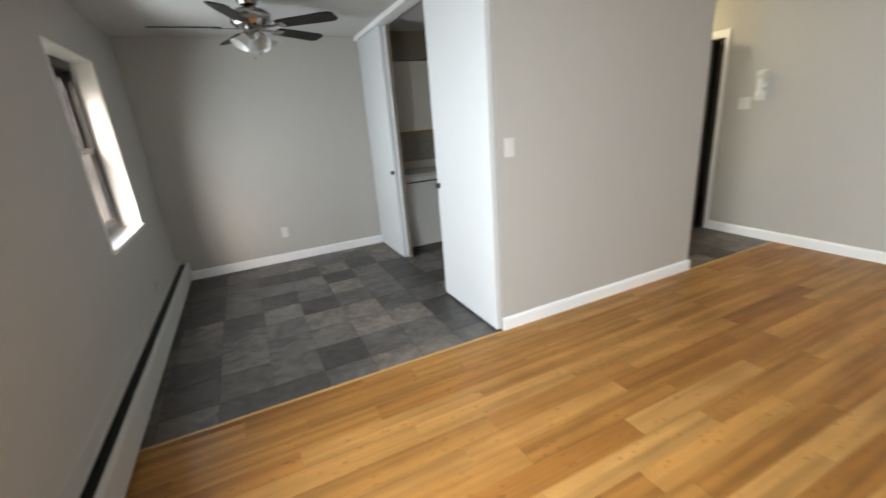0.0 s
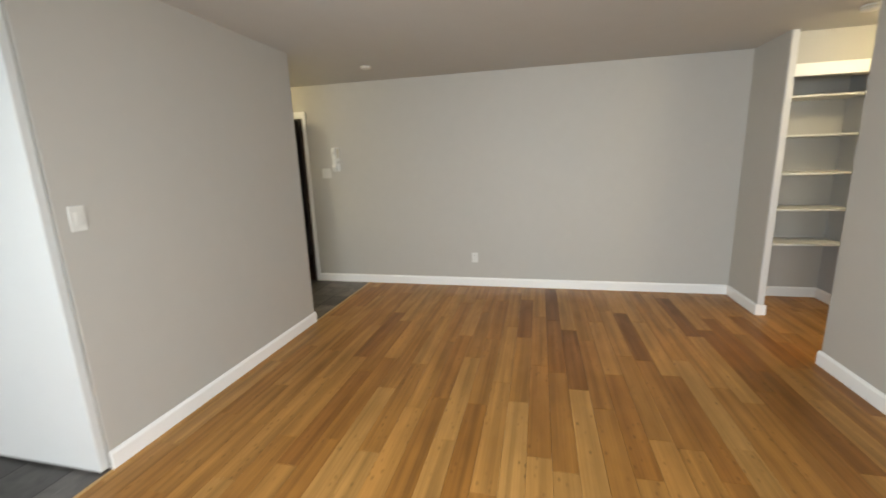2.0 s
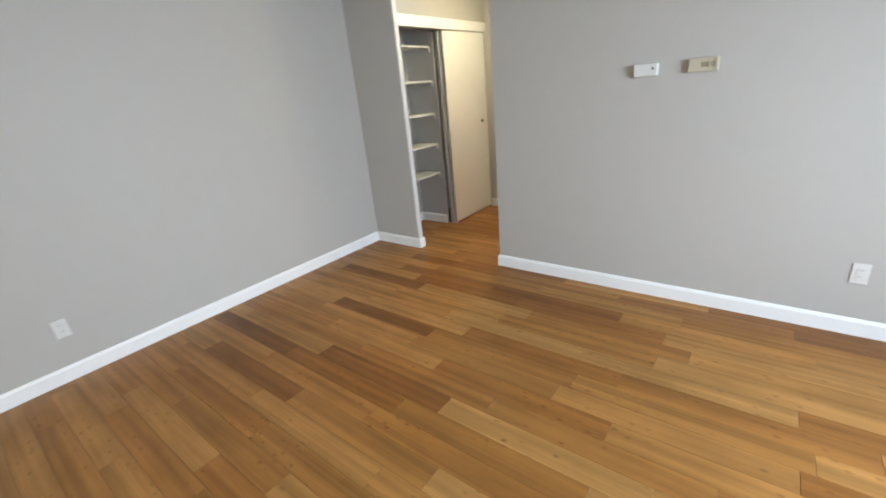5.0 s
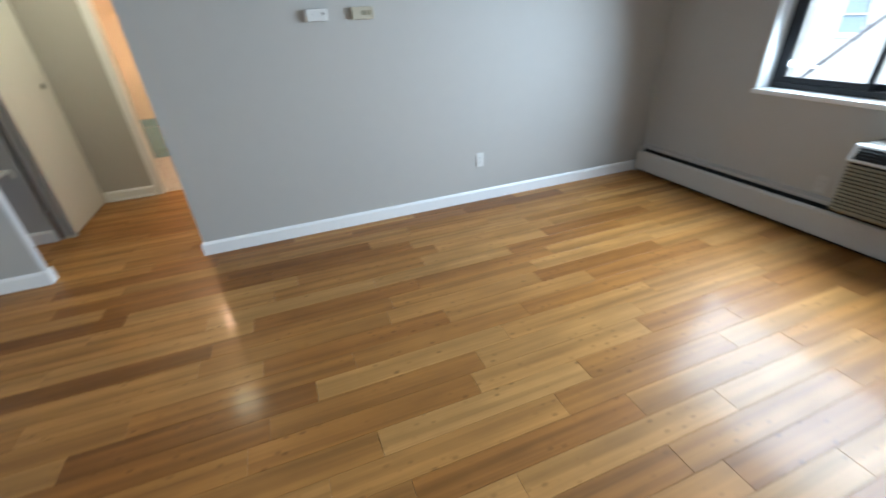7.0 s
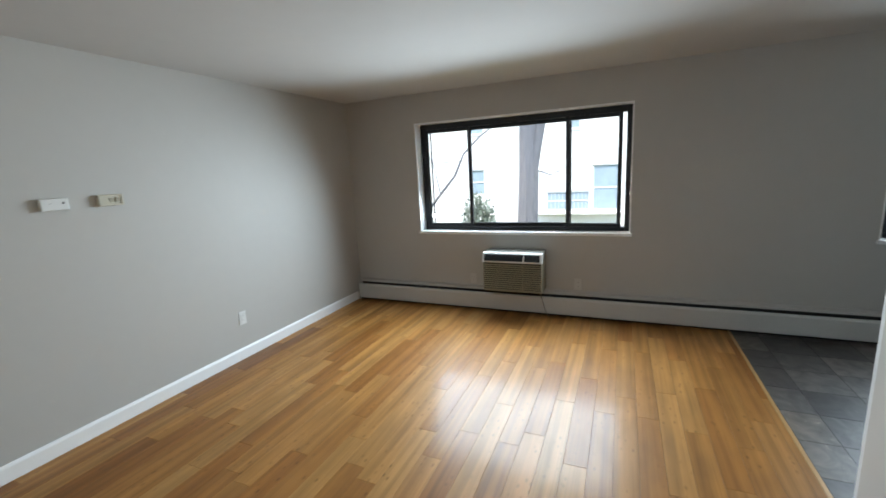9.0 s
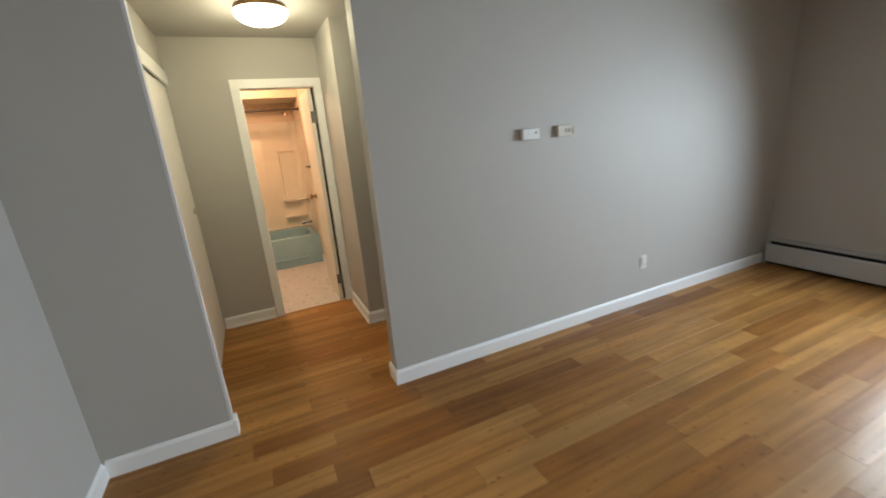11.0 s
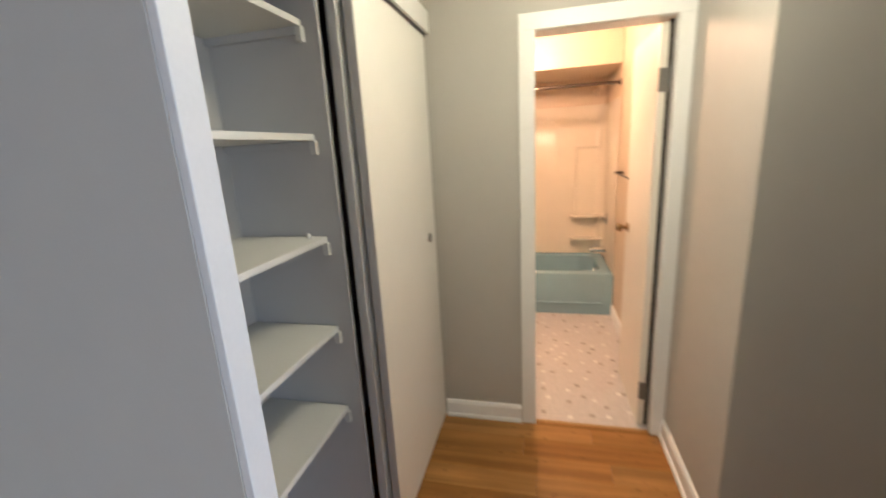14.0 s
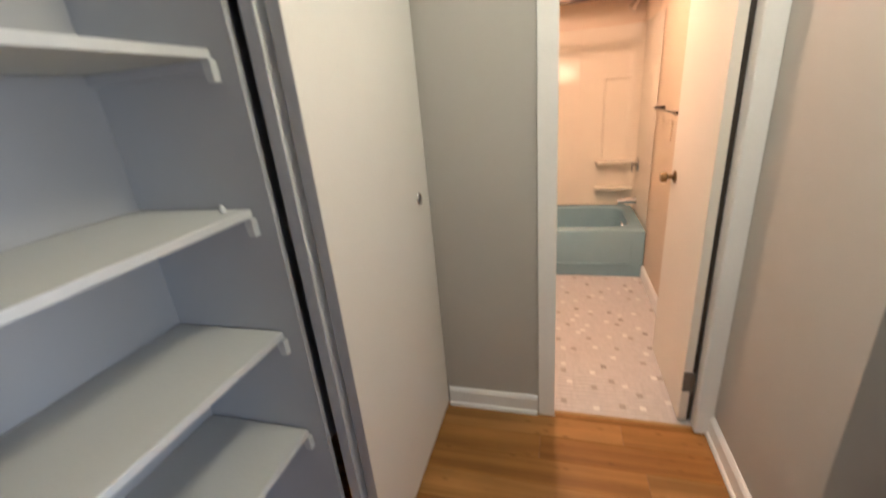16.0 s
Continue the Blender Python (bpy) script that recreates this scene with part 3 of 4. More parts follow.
# ---- intercom, thermostats, ceiling devices ----
ic = thing("intercom", pose(XE, 2.518, 1.40, 0, 0, 90), "white wall intercom handset near the entry", "intercom")
part("base", boxes((-0.042, 0.042, 0, 0.022, 0, 0.285), bev=0.006), PLASTIC, ic)
part("handset", prism(bmesh.new(), [(0.022, 0.012), (0.052, 0.010), (0.056, 0.05), (0.040, 0.085), (0.040, 0.20), (0.058, 0.235), (0.054, 0.278), (0.022, 0.276)], -0.012, 0.040, "x"), PLASTIC, ic)
part("speaker_grille", boxes((-0.040, -0.014, 0.0222, 0.0235, 0.16, 0.27)), BEIGE, ic, "ribbed grey speaker panel")
part("button", boxes((-0.034, -0.022, 0.0222, 0.028, 0.09, 0.102), bev=0.002), DARKP, ic, "small black door button")
part("button", boxes((-0.034, -0.022, 0.0222, 0.028, 0.108, 0.12), bev=0.002), DARKP, ic, "small black door button")

th = thing("thermostat", pose(2.035, YS, 1.457, 0, 0, 0), "white plastic thermostat on the grey wall", "thermostat")
part("housing", boxes((-0.068, 0.068, 0, 0.034, 0, 0.07), bev=0.006), PLASTIC, th)
part("sensor", boxes((-0.045, -0.035, 0.034, 0.0355, 0.036, 0.048)), DARKP, th, "small dark sensor window")
part("indicator", boxes((0.018, 0.022, 0.034, 0.035, 0.038, 0.042)), DARKP, th)
th2 = thing("thermostat", pose(1.738, YS, 1.457, 0, 0, 0), "aged beige thermostat with a clear cover", "thermostat")
part("housing", boxes((-0.073, 0.073, 0, 0.026, 0, 0.072), bev=0.004), BEIGE, th2)
part("cover_frame", boxes((-0.070, 0.070, 0.026, 0.032, 0.062, 0.069), (-0.070, 0.070, 0.026, 0.032, 0.003, 0.010), (-0.070, -0.060, 0.026, 0.032, 0.010, 0.062), (0.060, 0.070, 0.026, 0.032, 0.010, 0.062)), BEIGE, th2)
part("dial_scale", boxes((-0.056, 0.010, 0.026, 0.0285, 0.024, 0.05)), ACTAN, th2, "tan temperature scale")
part("lever", boxes((-0.03, -0.026, 0.0285, 0.033, 0.02, 0.054)), BEIGE, th2)

sd = thing("smoke_detector", pose(3.60, -2.07, H), "small round white smoke detector on the hall ceiling", "smoke detector")
part("body", lathe(bmesh.new(), [(0.058, 0), (0.06, -0.012), (0.055, -0.03), (0.03, -0.038), (0.0, -0.039)]), PLASTIC, sd, smooth=True)
part("vent_ring", lathe(bmesh.new(), [(0.0605, -0.016), (0.0612, -0.018), (0.0605, -0.02)]), BEIGE, sd)
sd2 = thing("smoke_detector", pose(4.0, 1.78, H), "flat white detector on the living room ceiling", "smoke detector")
part("body", lathe(bmesh.new(), [(0.05, 0), (0.052, -0.008), (0.046, -0.02), (0.022, -0.026), (0.0, -0.026)]), PLASTIC, sd2, smooth=True)
part("vent_ring", lathe(bmesh.new(), [(0.0525, -0.010), (0.0532, -0.012), (0.0525, -0.014)]), BEIGE, sd2)


def dome_light(x, y, glow, label):
    t = thing("ceiling_light", pose(x, y, H), label, "ceiling light")
    part("rim", lathe(bmesh.new(), [(0.155, 0), (0.16, -0.008), (0.158, -0.026), (0.148, -0.030), (0.14, -0.02)], 32), BRONZE, t, "brushed bronze rim", smooth=True)
    part("dome", lathe(bmesh.new(), [(0.160, -0.0265), (0.166, -0.034), (0.156, -0.062), (0.126, -0.088), (0.08, -0.105), (0.03, -0.112), (0.0, -0.1125)], 32), glow, t, "lit frosted glass dome", smooth=True).visible_shadow = False
    part("finial", lathe(bmesh.new(), [(0.012, -0.112), (0.010, -0.122), (0.0, -0.126)], 12), BRONZE, t, smooth=True)
    return t


dome_light(3.47, -2.64, GLOWHALL, "lit flush frosted dome light on the hall ceiling")
dome_light(4.22, 3.85, GLOWHALL, "lit flush dome light on the entry ceiling")
dome_light(3.71, -4.40, GLOWBATH, "warm lit dome light on the bathroom ceiling")

# ---- closet ----
structure("trim_closet_jamb", boxes((4.072, 4.0875, -1.903, -1.852, 0.0, H - 0.002), bev=0.002), JAMBP, "white closet jamb board, greyed for the shadow on it", "trim")
structure("trim_closet_jamb_return", boxes((4.056, 4.0715, -1.918, -1.834, 0.0, 0.098), bev=0.003), TRIM, "baseboard return round the wall end", "trim")
structure("trim_closet_head", boxes((4.157, 4.1715, -3.478, -1.905, 2.062, 2.160), bev=0.002), TRIM, "white board above the closet doors", "trim")
structure("trim_closet_track", boxes((4.175, 4.30, -3.478, -1.904, 2.079, 2.088), (4.182, 4.186, -3.478, -1.904, 2.055, 2.079), (4.226, 4.230, -3.478, -1.904, 2.055, 2.079), (4.272, 4.276, -3.478, -1.904, 2.055, 2.079)), STEEL, "double metal sliding door track", "trim")


def sliding_door(x, y0, y1, label):
    t = thing("sliding_door", (x, (y0 + y1) / 2, 0.012), label, "closet door", "closet doors")
    h = (y1 - y0) / 2
    part("panel", boxes((0.001, 0.029, -h, h - 0.003, 0, 2.062), bev=0.0015), DOORW, t)
    part("edge_strip", boxes((0, 0.03, h - 0.0028, h, 0, 2.062)), STEEL2, t, "grey metal edge strip")
    return t


door_f = sliding_door(4.182, -3.470, -2.668, "off-white sliding closet door with a round finger pull")
pull = part("finger_pull", lathe(bmesh.new(), [(0.0, 0.0008), (0.019, 0.0008), (0.021, 0.003), (0.024, 0.004), (0.026, 0.001), (0.026, -0.001)], 24, pose(0, -0.278, 1.088, 0, -90, 0)), CHROME, door_f, "round chrome finger pull", smooth=True)
part("pull_cup", lathe(bmesh.new(), [(0.0, 0.0022), (0.0175, 0.0022), (0.0175, 0.0005)], 20, pose(0, -0.278, 1.088, 0, -90, 0)), DARKP, pull)
sliding_door(4.232, -3.455, -2.655, "off-white sliding closet door parked behind the other")
fg = thing("door_guide", (4.232, -2.68, 0), "small white plastic sliding door floor guide", "door guide")
part("base", boxes((-0.055, 0.045, -0.02, 0.022, 0, 0.008), bev=0.002), PLASTIC, fg)
part("fin", boxes((-0.008, 0.002, -0.016, 0.018, 0.008, 0.011)), PLASTIC, fg)


def closet_shelf(z):
    t = thing("closet_shelf", (4.505, -2.27, z), "white painted closet shelf on side cleats", "shelf", "closet shelves")
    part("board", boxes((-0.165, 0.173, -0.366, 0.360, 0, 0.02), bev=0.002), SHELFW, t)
    for s, y in ((-1, -0.3695), (1, 0.3685)):
        lo, hi = min(y, y - s * 0.018), max(y, y - s * 0.018)
        cl = part("cleat", boxes((-0.150, 0.171, lo, hi, -0.024, -0.001)), CLOSET, t, "grey painted wall cleat")
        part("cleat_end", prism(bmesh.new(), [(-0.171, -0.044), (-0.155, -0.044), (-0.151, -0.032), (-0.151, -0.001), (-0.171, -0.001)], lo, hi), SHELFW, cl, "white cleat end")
    return t


for z in (1.912, 1.579, 1.245, 0.918, 0.594):
    shelf = closet_shelf(z)
    if 1.2 < z < 1.3:
        part("shelf_peg", lathe(bmesh.new(), [(0.007, 0.020), (0.007, 0.032), (0.004, 0.037), (0.0, 0.038)], 12, pose(-0.115, -0.335, 0)), PLASTIC, shelf, "small white plastic peg", smooth=True)

# ---- bathroom door ----
structure("trim_bath_casing", boxes((3.667, 3.740, -3.480, -3.463, 0, 2.022), (3.014, 3.080, -3.480, -3.463, 0, 2.022), (3.014, 3.740, -3.480, -3.463, 2.022, 2.094), bev=0.003), TRIM, "white painted door casing", "trim")
structure("trim_bath_jamb", boxes((3.669, 3.6845, -3.60, -3.481, 0, 2.02), (3.0605, 3.078, -3.60, -3.481, 0, 2.02), (3.0605, 3.6845, -3.60, -3.481, 2.02, 2.0345)), TRIM, "white painted door jamb", "trim")
structure("trim_bath_threshold", boxes((3.079, 3.668, -3.502, -3.486, -0.012, 0.004), bev=0.002), EDGEWOOD, "slim wooden threshold", "trim")
# added dark strip paints the shadow line between door and jamb
structure("trim_bath_gap_shade", boxes((3.0785, 3.097, -3.548, -3.535, 0.01, 2.018)), DARKWOOD_SHADE, "dark strip standing for the shadow line in the hinge gap", "trim")
bd = thing("door_1", (3.117, -3.522, 0.012), "white flush bathroom door standing open", "door", kind="structure")
part("slab", boxes((-0.017, 0.017, -0.56, 0, 0, 1.995), bev=0.002), DOORC, bd)
for s in (-1, 1):
    kn = part("door_knob", lathe(bmesh.new(), [(0.0, 0.066), (0.02, 0.064), (0.026, 0.052), (0.024, 0.038), (0.012, 0.030), (0.010, 0.012)], 20, pose(s * 0.017, -0.490, 1.0, 0, s * 90, 0)), BRONZE, bd, "aged brass door knob", smooth=True)
    part("rosette", lathe(bmesh.new(), [(0.0, 0.012), (0.014, 0.011), (0.030, 0.005), (0.031, 0.0)], 20, pose(s * 0.017, -0.490, 1.0, 0, s * 90, 0)), BRONZE, kn, smooth=True)
for z in (0.16, 1.71):
    hg = part("hinge", boxes((-0.033, 0.016, -0.0005, 0.0022, z, z + 0.10)), HINGE, bd, "painted-over metal hinge")
    part("hinge_pin", rod(bmesh.new(), (-0.020, 0.006, z - 0.003), (-0.020, 0.006, z + 0.103), 0.0055, seg=10), HINGE, hg)

# ---- bathroom ----
tub = thing("bathtub", (3.79, -5.455, 0), "teal enamel bathtub with panelled apron", "bathtub")
TX0, TX1, TY0, TY1, TZ = -0.763, 0.762, -0.365, 0.385, 0.385


def rounded(x0, x1, y0, y1, r, seg=6):
    out = []
    for cx, cy, a0 in ((x1 - r, y1 - r, 0), (x0 + r, y1 - r, 90), (x0 + r, y0 + r, 180), (x1 - r, y0 + r, 270)):
        for k in range(seg + 1):
            a = radians(a0 + 90 * k / seg)
            out.append((cx + r * math.cos(a), cy + r * math.sin(a)))
    return out


bm = bmesh.new()
loops = []
for o, z in ((rounded(TX0, TX1, TY0, TY1, 0.012), 0.0), (rounded(TX0, TX1, TY0, TY1, 0.012), TZ - 0.02), (rounded(TX0 + 0.008, TX1 - 0.008, TY0, TY1 - 0.008, 0.012), TZ - 0.004), (rounded(TX0 + 0.02, TX1 - 0.02, TY0 + 0.005, TY1 - 0.02, 0.02), TZ),
             (rounded(TX0 + 0.085, TX1 - 0.11, TY0 + 0.05, TY1 - 0.075, 0.16), TZ), (rounded(TX0 + 0.10, TX1 - 0.125, TY0 + 0.065, TY1 - 0.09, 0.155), TZ - 0.015), (rounded(TX0 + 0.13, TX1 - 0.24, TY0 + 0.10, TY1 - 0.12, 0.14), 0.13), (rounded(TX0 + 0.19, TX1 - 0.32, TY0 + 0.16, TY1 - 0.18, 0.10), 0.085)):
    loops.append([bm.verts.new((x, y, z)) for x, y in o])
for p, q in zip(loops, loops[1:]):
    for i in range(len(p)):
        bm.faces.new((p[i], p[(i + 1) % len(p)], q[(i + 1) % len(p)], q[i]))
bm.faces.new(loops[-1])
part("basin", bm, TUB, tub, smooth=True)
part("apron_panel", boxes((TX0 + 0.09, TX1 - 0.09, TY1 - 0.002, TY1 + 0.012, 0.092, 0.112), (TX0 + 0.09, TX0 + 0.097, TY1 - 0.002, TY1 + 0.004, 0.112, 0.315), (TX1 - 0.097, TX1 - 0.09, TY1 - 0.002, TY1 + 0.004, 0.112, 0.315), bev=0.0015), TUB, tub, "raised line round the apron")
part("drain_plate", rod(bmesh.new(), (TX0 + 0.112, 0.01, 0.30), (TX0 + 0.122, 0.01, 0.298), 0.032, seg=20), CHROME, tub, "chrome overflow plate")

sur = thing("tub_surround", (3.79, -5.828, TZ), "glossy cream three-piece tub surround with moulded shelves", "tub surround")
Z1 = 1.475
bm = bmesh.new()
prof, r = [], 0.11
x0, x1, yb, yf = -0.760, 0.875, 0.012, 0.74
for k in range(9):
    a = radians(180 + 90 * k / 8)
    prof.append((x0 + r + r * math.cos(a), yb + r + r * math.sin(a)))
full = [(x0, yf)] + prof + [(x1, yb)]
inner = [(x0 - 0.0045, yf)] + [(p[0] - 0.003, p[1] - 0.006) for p in prof] + [(x1, yb - 0.006)]
lo = [bm.verts.new((x, y, 0.001)) for x, y in full]
hi = [bm.verts.new((x, y, Z1 - 0.01)) for x, y in full]
hi2 = [bm.verts.new((x, y, Z1)) for x, y in inner]
for u, v in ((lo, hi), (hi, hi2)):
    for i in range(len(u) - 1):
        bm.faces.new((u[i], u[i + 1], v[i + 1], v[i]))
part("wall_liner", bm, SURROUND, sur, smooth=True)
col = part("shelf_column", boxes((-0.500, -0.482, 0.010, 0.030, 0.42, 1.09), (-0.70, -0.500, 0.010, 0.030, 1.072, 1.09), bev=0.006), SURROUND, sur, "moulded tall recess frame")
for z in (0.155, 0.385):
    part("soap_shelf", prism(bmesh.new(), rounded(-0.75, -0.435, 0.0, 0.105, 0.045), z, z + 0.022, "z"), SURROUND, sur, "moulded soap shelf")
part("panel_seam", boxes((-0.295, -0.289, 0.010, 0.0165, 0.002, Z1 - 0.012)), SURROUND, sur)

rodt = thing("shower_rod", (3.79, -5.13, 1.968), "dark metal shower curtain rod across the tub alcove", "shower rod")
part("bar", rod(bmesh.new(), (-0.763, 0, 0), (0.878, 0, 0), 0.0125), DARKMETAL, rodt, smooth=True)
for s, x in ((1, -0.764), (-1, 0.879)):
    part("flange", rod(bmesh.new(), (x, 0, 0), (x + s * 0.014, 0, 0), 0.03, 0.02, 16), DARKMETAL, rodt, smooth=True)

sh = thing("shower", (3.026, -5.50, 2.0), "chrome wall shower with a short bent arm", "shower")
part("flange", rod(bmesh.new(), (0, 0, 0), (0.008, 0, 0), 0.03, 0.022, 16), CHROME, sh)
arm = rod(bmesh.new(), (0.006, 0, 0), (0.07, 0, 0.008), 0.010)
rod(arm, (0.07, 0, 0.008), (0.125, 0, -0.035), 0.010)
part("arm", arm, CHROME, sh)
part("head", rod(bmesh.new(), (0.115, 0, -0.026), (0.155, 0, -0.075), 0.014, 0.036, 18), CHROME, sh)
vl = thing("shower_valve", (3.036, -5.60, 0.785), "chrome shower valve with an oval plate", "tap")
part("escutcheon", rod(bmesh.new(), (0, 0, 0), (0.01, 0, 0), 0.062, 0.055, 24), CHROME, vl, smooth=True)
part("handle", boxes((0.01, 0.05, -0.014, 0.014, -0.014, 0.014), (0.035, 0.05, -0.012, 0.012, -0.06, 0.02), bev=0.005), CHROME, vl, "chrome lever handle")
spout = thing("tub_spout", (3.036, -5.55, 0.49), "chrome tub spout over the basin", "tap")
part("body", rod(bmesh.new(), (0, 0, 0), (0.145, 0, -0.008), 0.030, 0.023, 16), CHROME, spout, smooth=True)
part("outlet", rod(bmesh.new(), (0.128, 0, -0.008), (0.136, 0, -0.038), 0.017, 0.015, 14), CHROME, spout)
part("diverter", rod(bmesh.new(), (0.10, 0, 0.012), (0.10, 0, 0.034), 0.006), CHROME, spout)
tb = thing("towel_bar", (3.026, -4.62, 1.272), "short metal towel bar on the bathroom wall", "towel bar")
part("bar", rod(bmesh.new(), (0.055, -0.25, 0), (0.055, 0.25, 0), 0.0055), DARKMETAL, tb)
for y in (-0.25, 0.25):
    part("bracket", rod(bmesh.new(), (0, y, 0), (0.062, y, 0), 0.012, 0.008, 12), DARKMETAL, tb)
plate_thing("blank_plate", pose(3.025, -4.68, 1.15, 0, 0, -90), gangs=0, label="small painted-over blank plate below the towel bar", category="wall plate", mat=BATHWALL)

# ---- kitchen, seen between its sliding panels ----
structure("trim_panel_track", boxes((1.296, 1.341, 2.203, YN - 0.002, 2.365, H - 0.001), (1.342, 1.42, 2.315, YN - 0.002, 2.365, H - 0.001), bev=0.003), TRIM, "white ceiling track for the kitchen panels", "trim")


def kitchen_panel(x, y0, y1, latch, label):
    t = thing("sliding_panel", (x, (y0 + y1) / 2, 0.015), label, "sliding panel", "kitchen panels")
    h = (y1 - y0) / 2
    part("panel", boxes((-0.02, 0.02, -h, h, 0, 2.345), bev=0.002), PANELP, t)
    la = part("latch", boxes((-0.046, -0.02, latch * (h - 0.032) - 0.017, latch * (h - 0.032) + 0.017, 0.925, 0.965), bev=0.003), DARKMETAL, t, "small dark latch")
    part("latch_pin", rod(bmesh.new(), (-0.054, latch * (h - 0.032), 0.945), (-0.046, latch * (h - 0.032), 0.945), 0.007), DARKMETAL, la)
    return t


kitchen_panel(1.320, 2.210, 3.03, 1, "tall white sliding panel next to the partition")
kitchen_panel(1.350, 4.165, 4.972, -1, "tall white sliding panel against the dining wall")

spare = thing("sliding_panel", (1.396, 4.535, 0.015), "tall sliding panel parked behind the white one, edge shade painted on", "sliding panel", "kitchen panels")
part("panel", boxes((-0.02, 0.02, -0.415, 0.43, 0, 2.345), bev=0.002), JAMBP, spare)
# taupe strip colours in the shade on the panel's end edge
part("edge_strip", boxes((-0.0195, 0.0195, -0.421, -0.4155, 0.001, 2.344)), SHADE_BROWN, spare, "panel edge with its shade painted in taupe")

UX = (1.50, 2.10, 2.70)
for x in UX:
    w = 0.60 if x < 2.6 else 0.488
    cab = thing("base_cabinet", (x, 4.42, 0), "white laminate kitchen base cabinet", "cabinet", "kitchen base cabinets")
    part("body", boxes((0.001, w - 0.001, 0.02, 0.558, 0.095, 0.845), (0.001, w - 0.001, 0.075, 0.5, 0, 0.095)), CABINET, cab)
    dr = part("door", boxes((0.006, w - 0.006, 0, 0.019, 0.11, 0.80), bev=0.003), CABINET, cab)
    part("handle", boxes((0.05, w - 0.05, -0.014, 0.002, 0.785, 0.797), bev=0.002), DARKP, dr, "dark edge pull")
ct = tagged(new("worktop", mesh_of("worktop", boxes((1.485, 3.188, 4.39, 4.978, 0.846, 0.884), bev=0.006), COUNTER)), "pale laminate kitchen worktop", "worktop")
structure("backsplash", boxes((1.485, 3.188, 4.966, 4.979, 0.885, 1.352)), BACKSPLASH, "taupe kitchen backsplash", "backsplash")
for x in UX:
    w = 0.60 if x < 2.6 else 0.488
    cab = thing("wall_cabinet", (x, 4.66, 1.353), "white laminate kitchen wall cabinet", "cabinet", "kitchen wall cabinets")
    part("body", boxes((0.001, w - 0.001, 0.02, 0.318, 0, 0.76)), CABINET, cab)
    for k in range(2):
        part("door", boxes((0.004 + k * w / 2, w / 2 - 0.004 + k * w / 2, 0, 0.019, 0.004, 0.756), bev=0.003), CREAM, cab)
structure("trim_cabinet_underside", boxes((1.485, 3.188, 4.655, 4.675, 1.335, 1.352)), EDGEWOOD, "pale wooden strip under the wall cabinets", "trim")
structure("trim_counter_upstand", boxes((1.485, 3.188, 4.945, 4.9655, 0.885, 0.975), bev=0.004), COUNTER, "laminate upstand behind the worktop", "trim")
# unlit soffit: darkness put into its colour
structure("wall_kitchen_soffit", boxes((1.42, 3.188, 4.655, 4.978, 2.115, H)), SHADE_BROWN, "soffit above the wall cabinets, its shade painted in brown", "soffit")

# ---- entry door ----
structure("trim_entry_casing", boxes((4.663, 4.679, 2.885, 2.932, 0, 2.045), (4.663, 4.679, 3.878, 3.955, 0, 2.045), (4.663, 4.679, 2.885, 3.955, 2.045, 2.122), bev=0.003), TRIM, "white painted entry door casing", "trim")
structure("trim_entry_jamb", boxes((4.672, 4.828, 2.9325, 2.975, 0, 2.03), (4.682, 4.828, 3.865, 3.8795, 0, 2.03), (4.682, 4.828, 2.975, 3.8645, 2.03, 2.044)), DARKWOOD_SHADE, "dark entry door jamb", "trim")
ed = thing("door_2", pose(4.69, 3.862, 0.01, 0, 0, -9), "white entry door ajar with several locks and a dark edge", "door", kind="structure")
part("slab", boxes((-0.022, 0.022, -0.882, 0, 0, 2.01), bev=0.002), DOORW, ed)
part("lock_edge", boxes((-0.0225, 0.0225, -0.8865, -0.8825, 0, 2.01)), DARKWOOD_SHADE, ed, "dark worn lock edge")
for z, rr in ((1.33, 0.026), (1.20, 0.018), (1.07, 0.028), (0.96, 0.03)):
    lk = part("lock", lathe(bmesh.new(), [(0.0, 0.03), (rr * 0.7, 0.028), (rr, 0.012), (rr * 1.15, 0.0)], 18, pose(-0.022, -0.815, z, 0, -90, 0)), BRONZE, ed, "brass lock", smooth=True)
    part("lock_plate", boxes((-0.0255, -0.0222, -0.85, -0.78, z - 0.036, z + 0.036), bev=0.001), BRONZE, lk)

# ---- ceiling fan ----
fan = thing("ceiling_fan", (0.17, 3.58, H), "five-blade ceiling fan with dark blades and frosted glass lights", "ceiling fan")
part("canopy", lathe(bmesh.new(), [(0.075, 0), (0.078, -0.02), (0.06, -0.055), (0.02, -0.065)]), NICKEL, fan, smooth=True)
part("downrod", rod(bmesh.new(), (0, 0, -0.06), (0, 0, -0.12), 0.014), NICKEL, fan)
part("motor_housing", lathe(bmesh.new(), [(0.03, -0.07), (0.095, -0.085), (0.135, -0.11), (0.142, -0.125), (0.136, -0.15), (0.14, -0.165), (0.125, -0.19), (0.07, -0.21), (0.0, -0.21)]), NICKEL, fan, "polished nickel motor housing", smooth=True)
part("switch_housing", lathe(bmesh.new(), [(0.055, -0.205), (0.062, -0.225), (0.058, -0.255), (0.03, -0.268), (0.0, -0.27)]), NICKEL, fan, smooth=True)
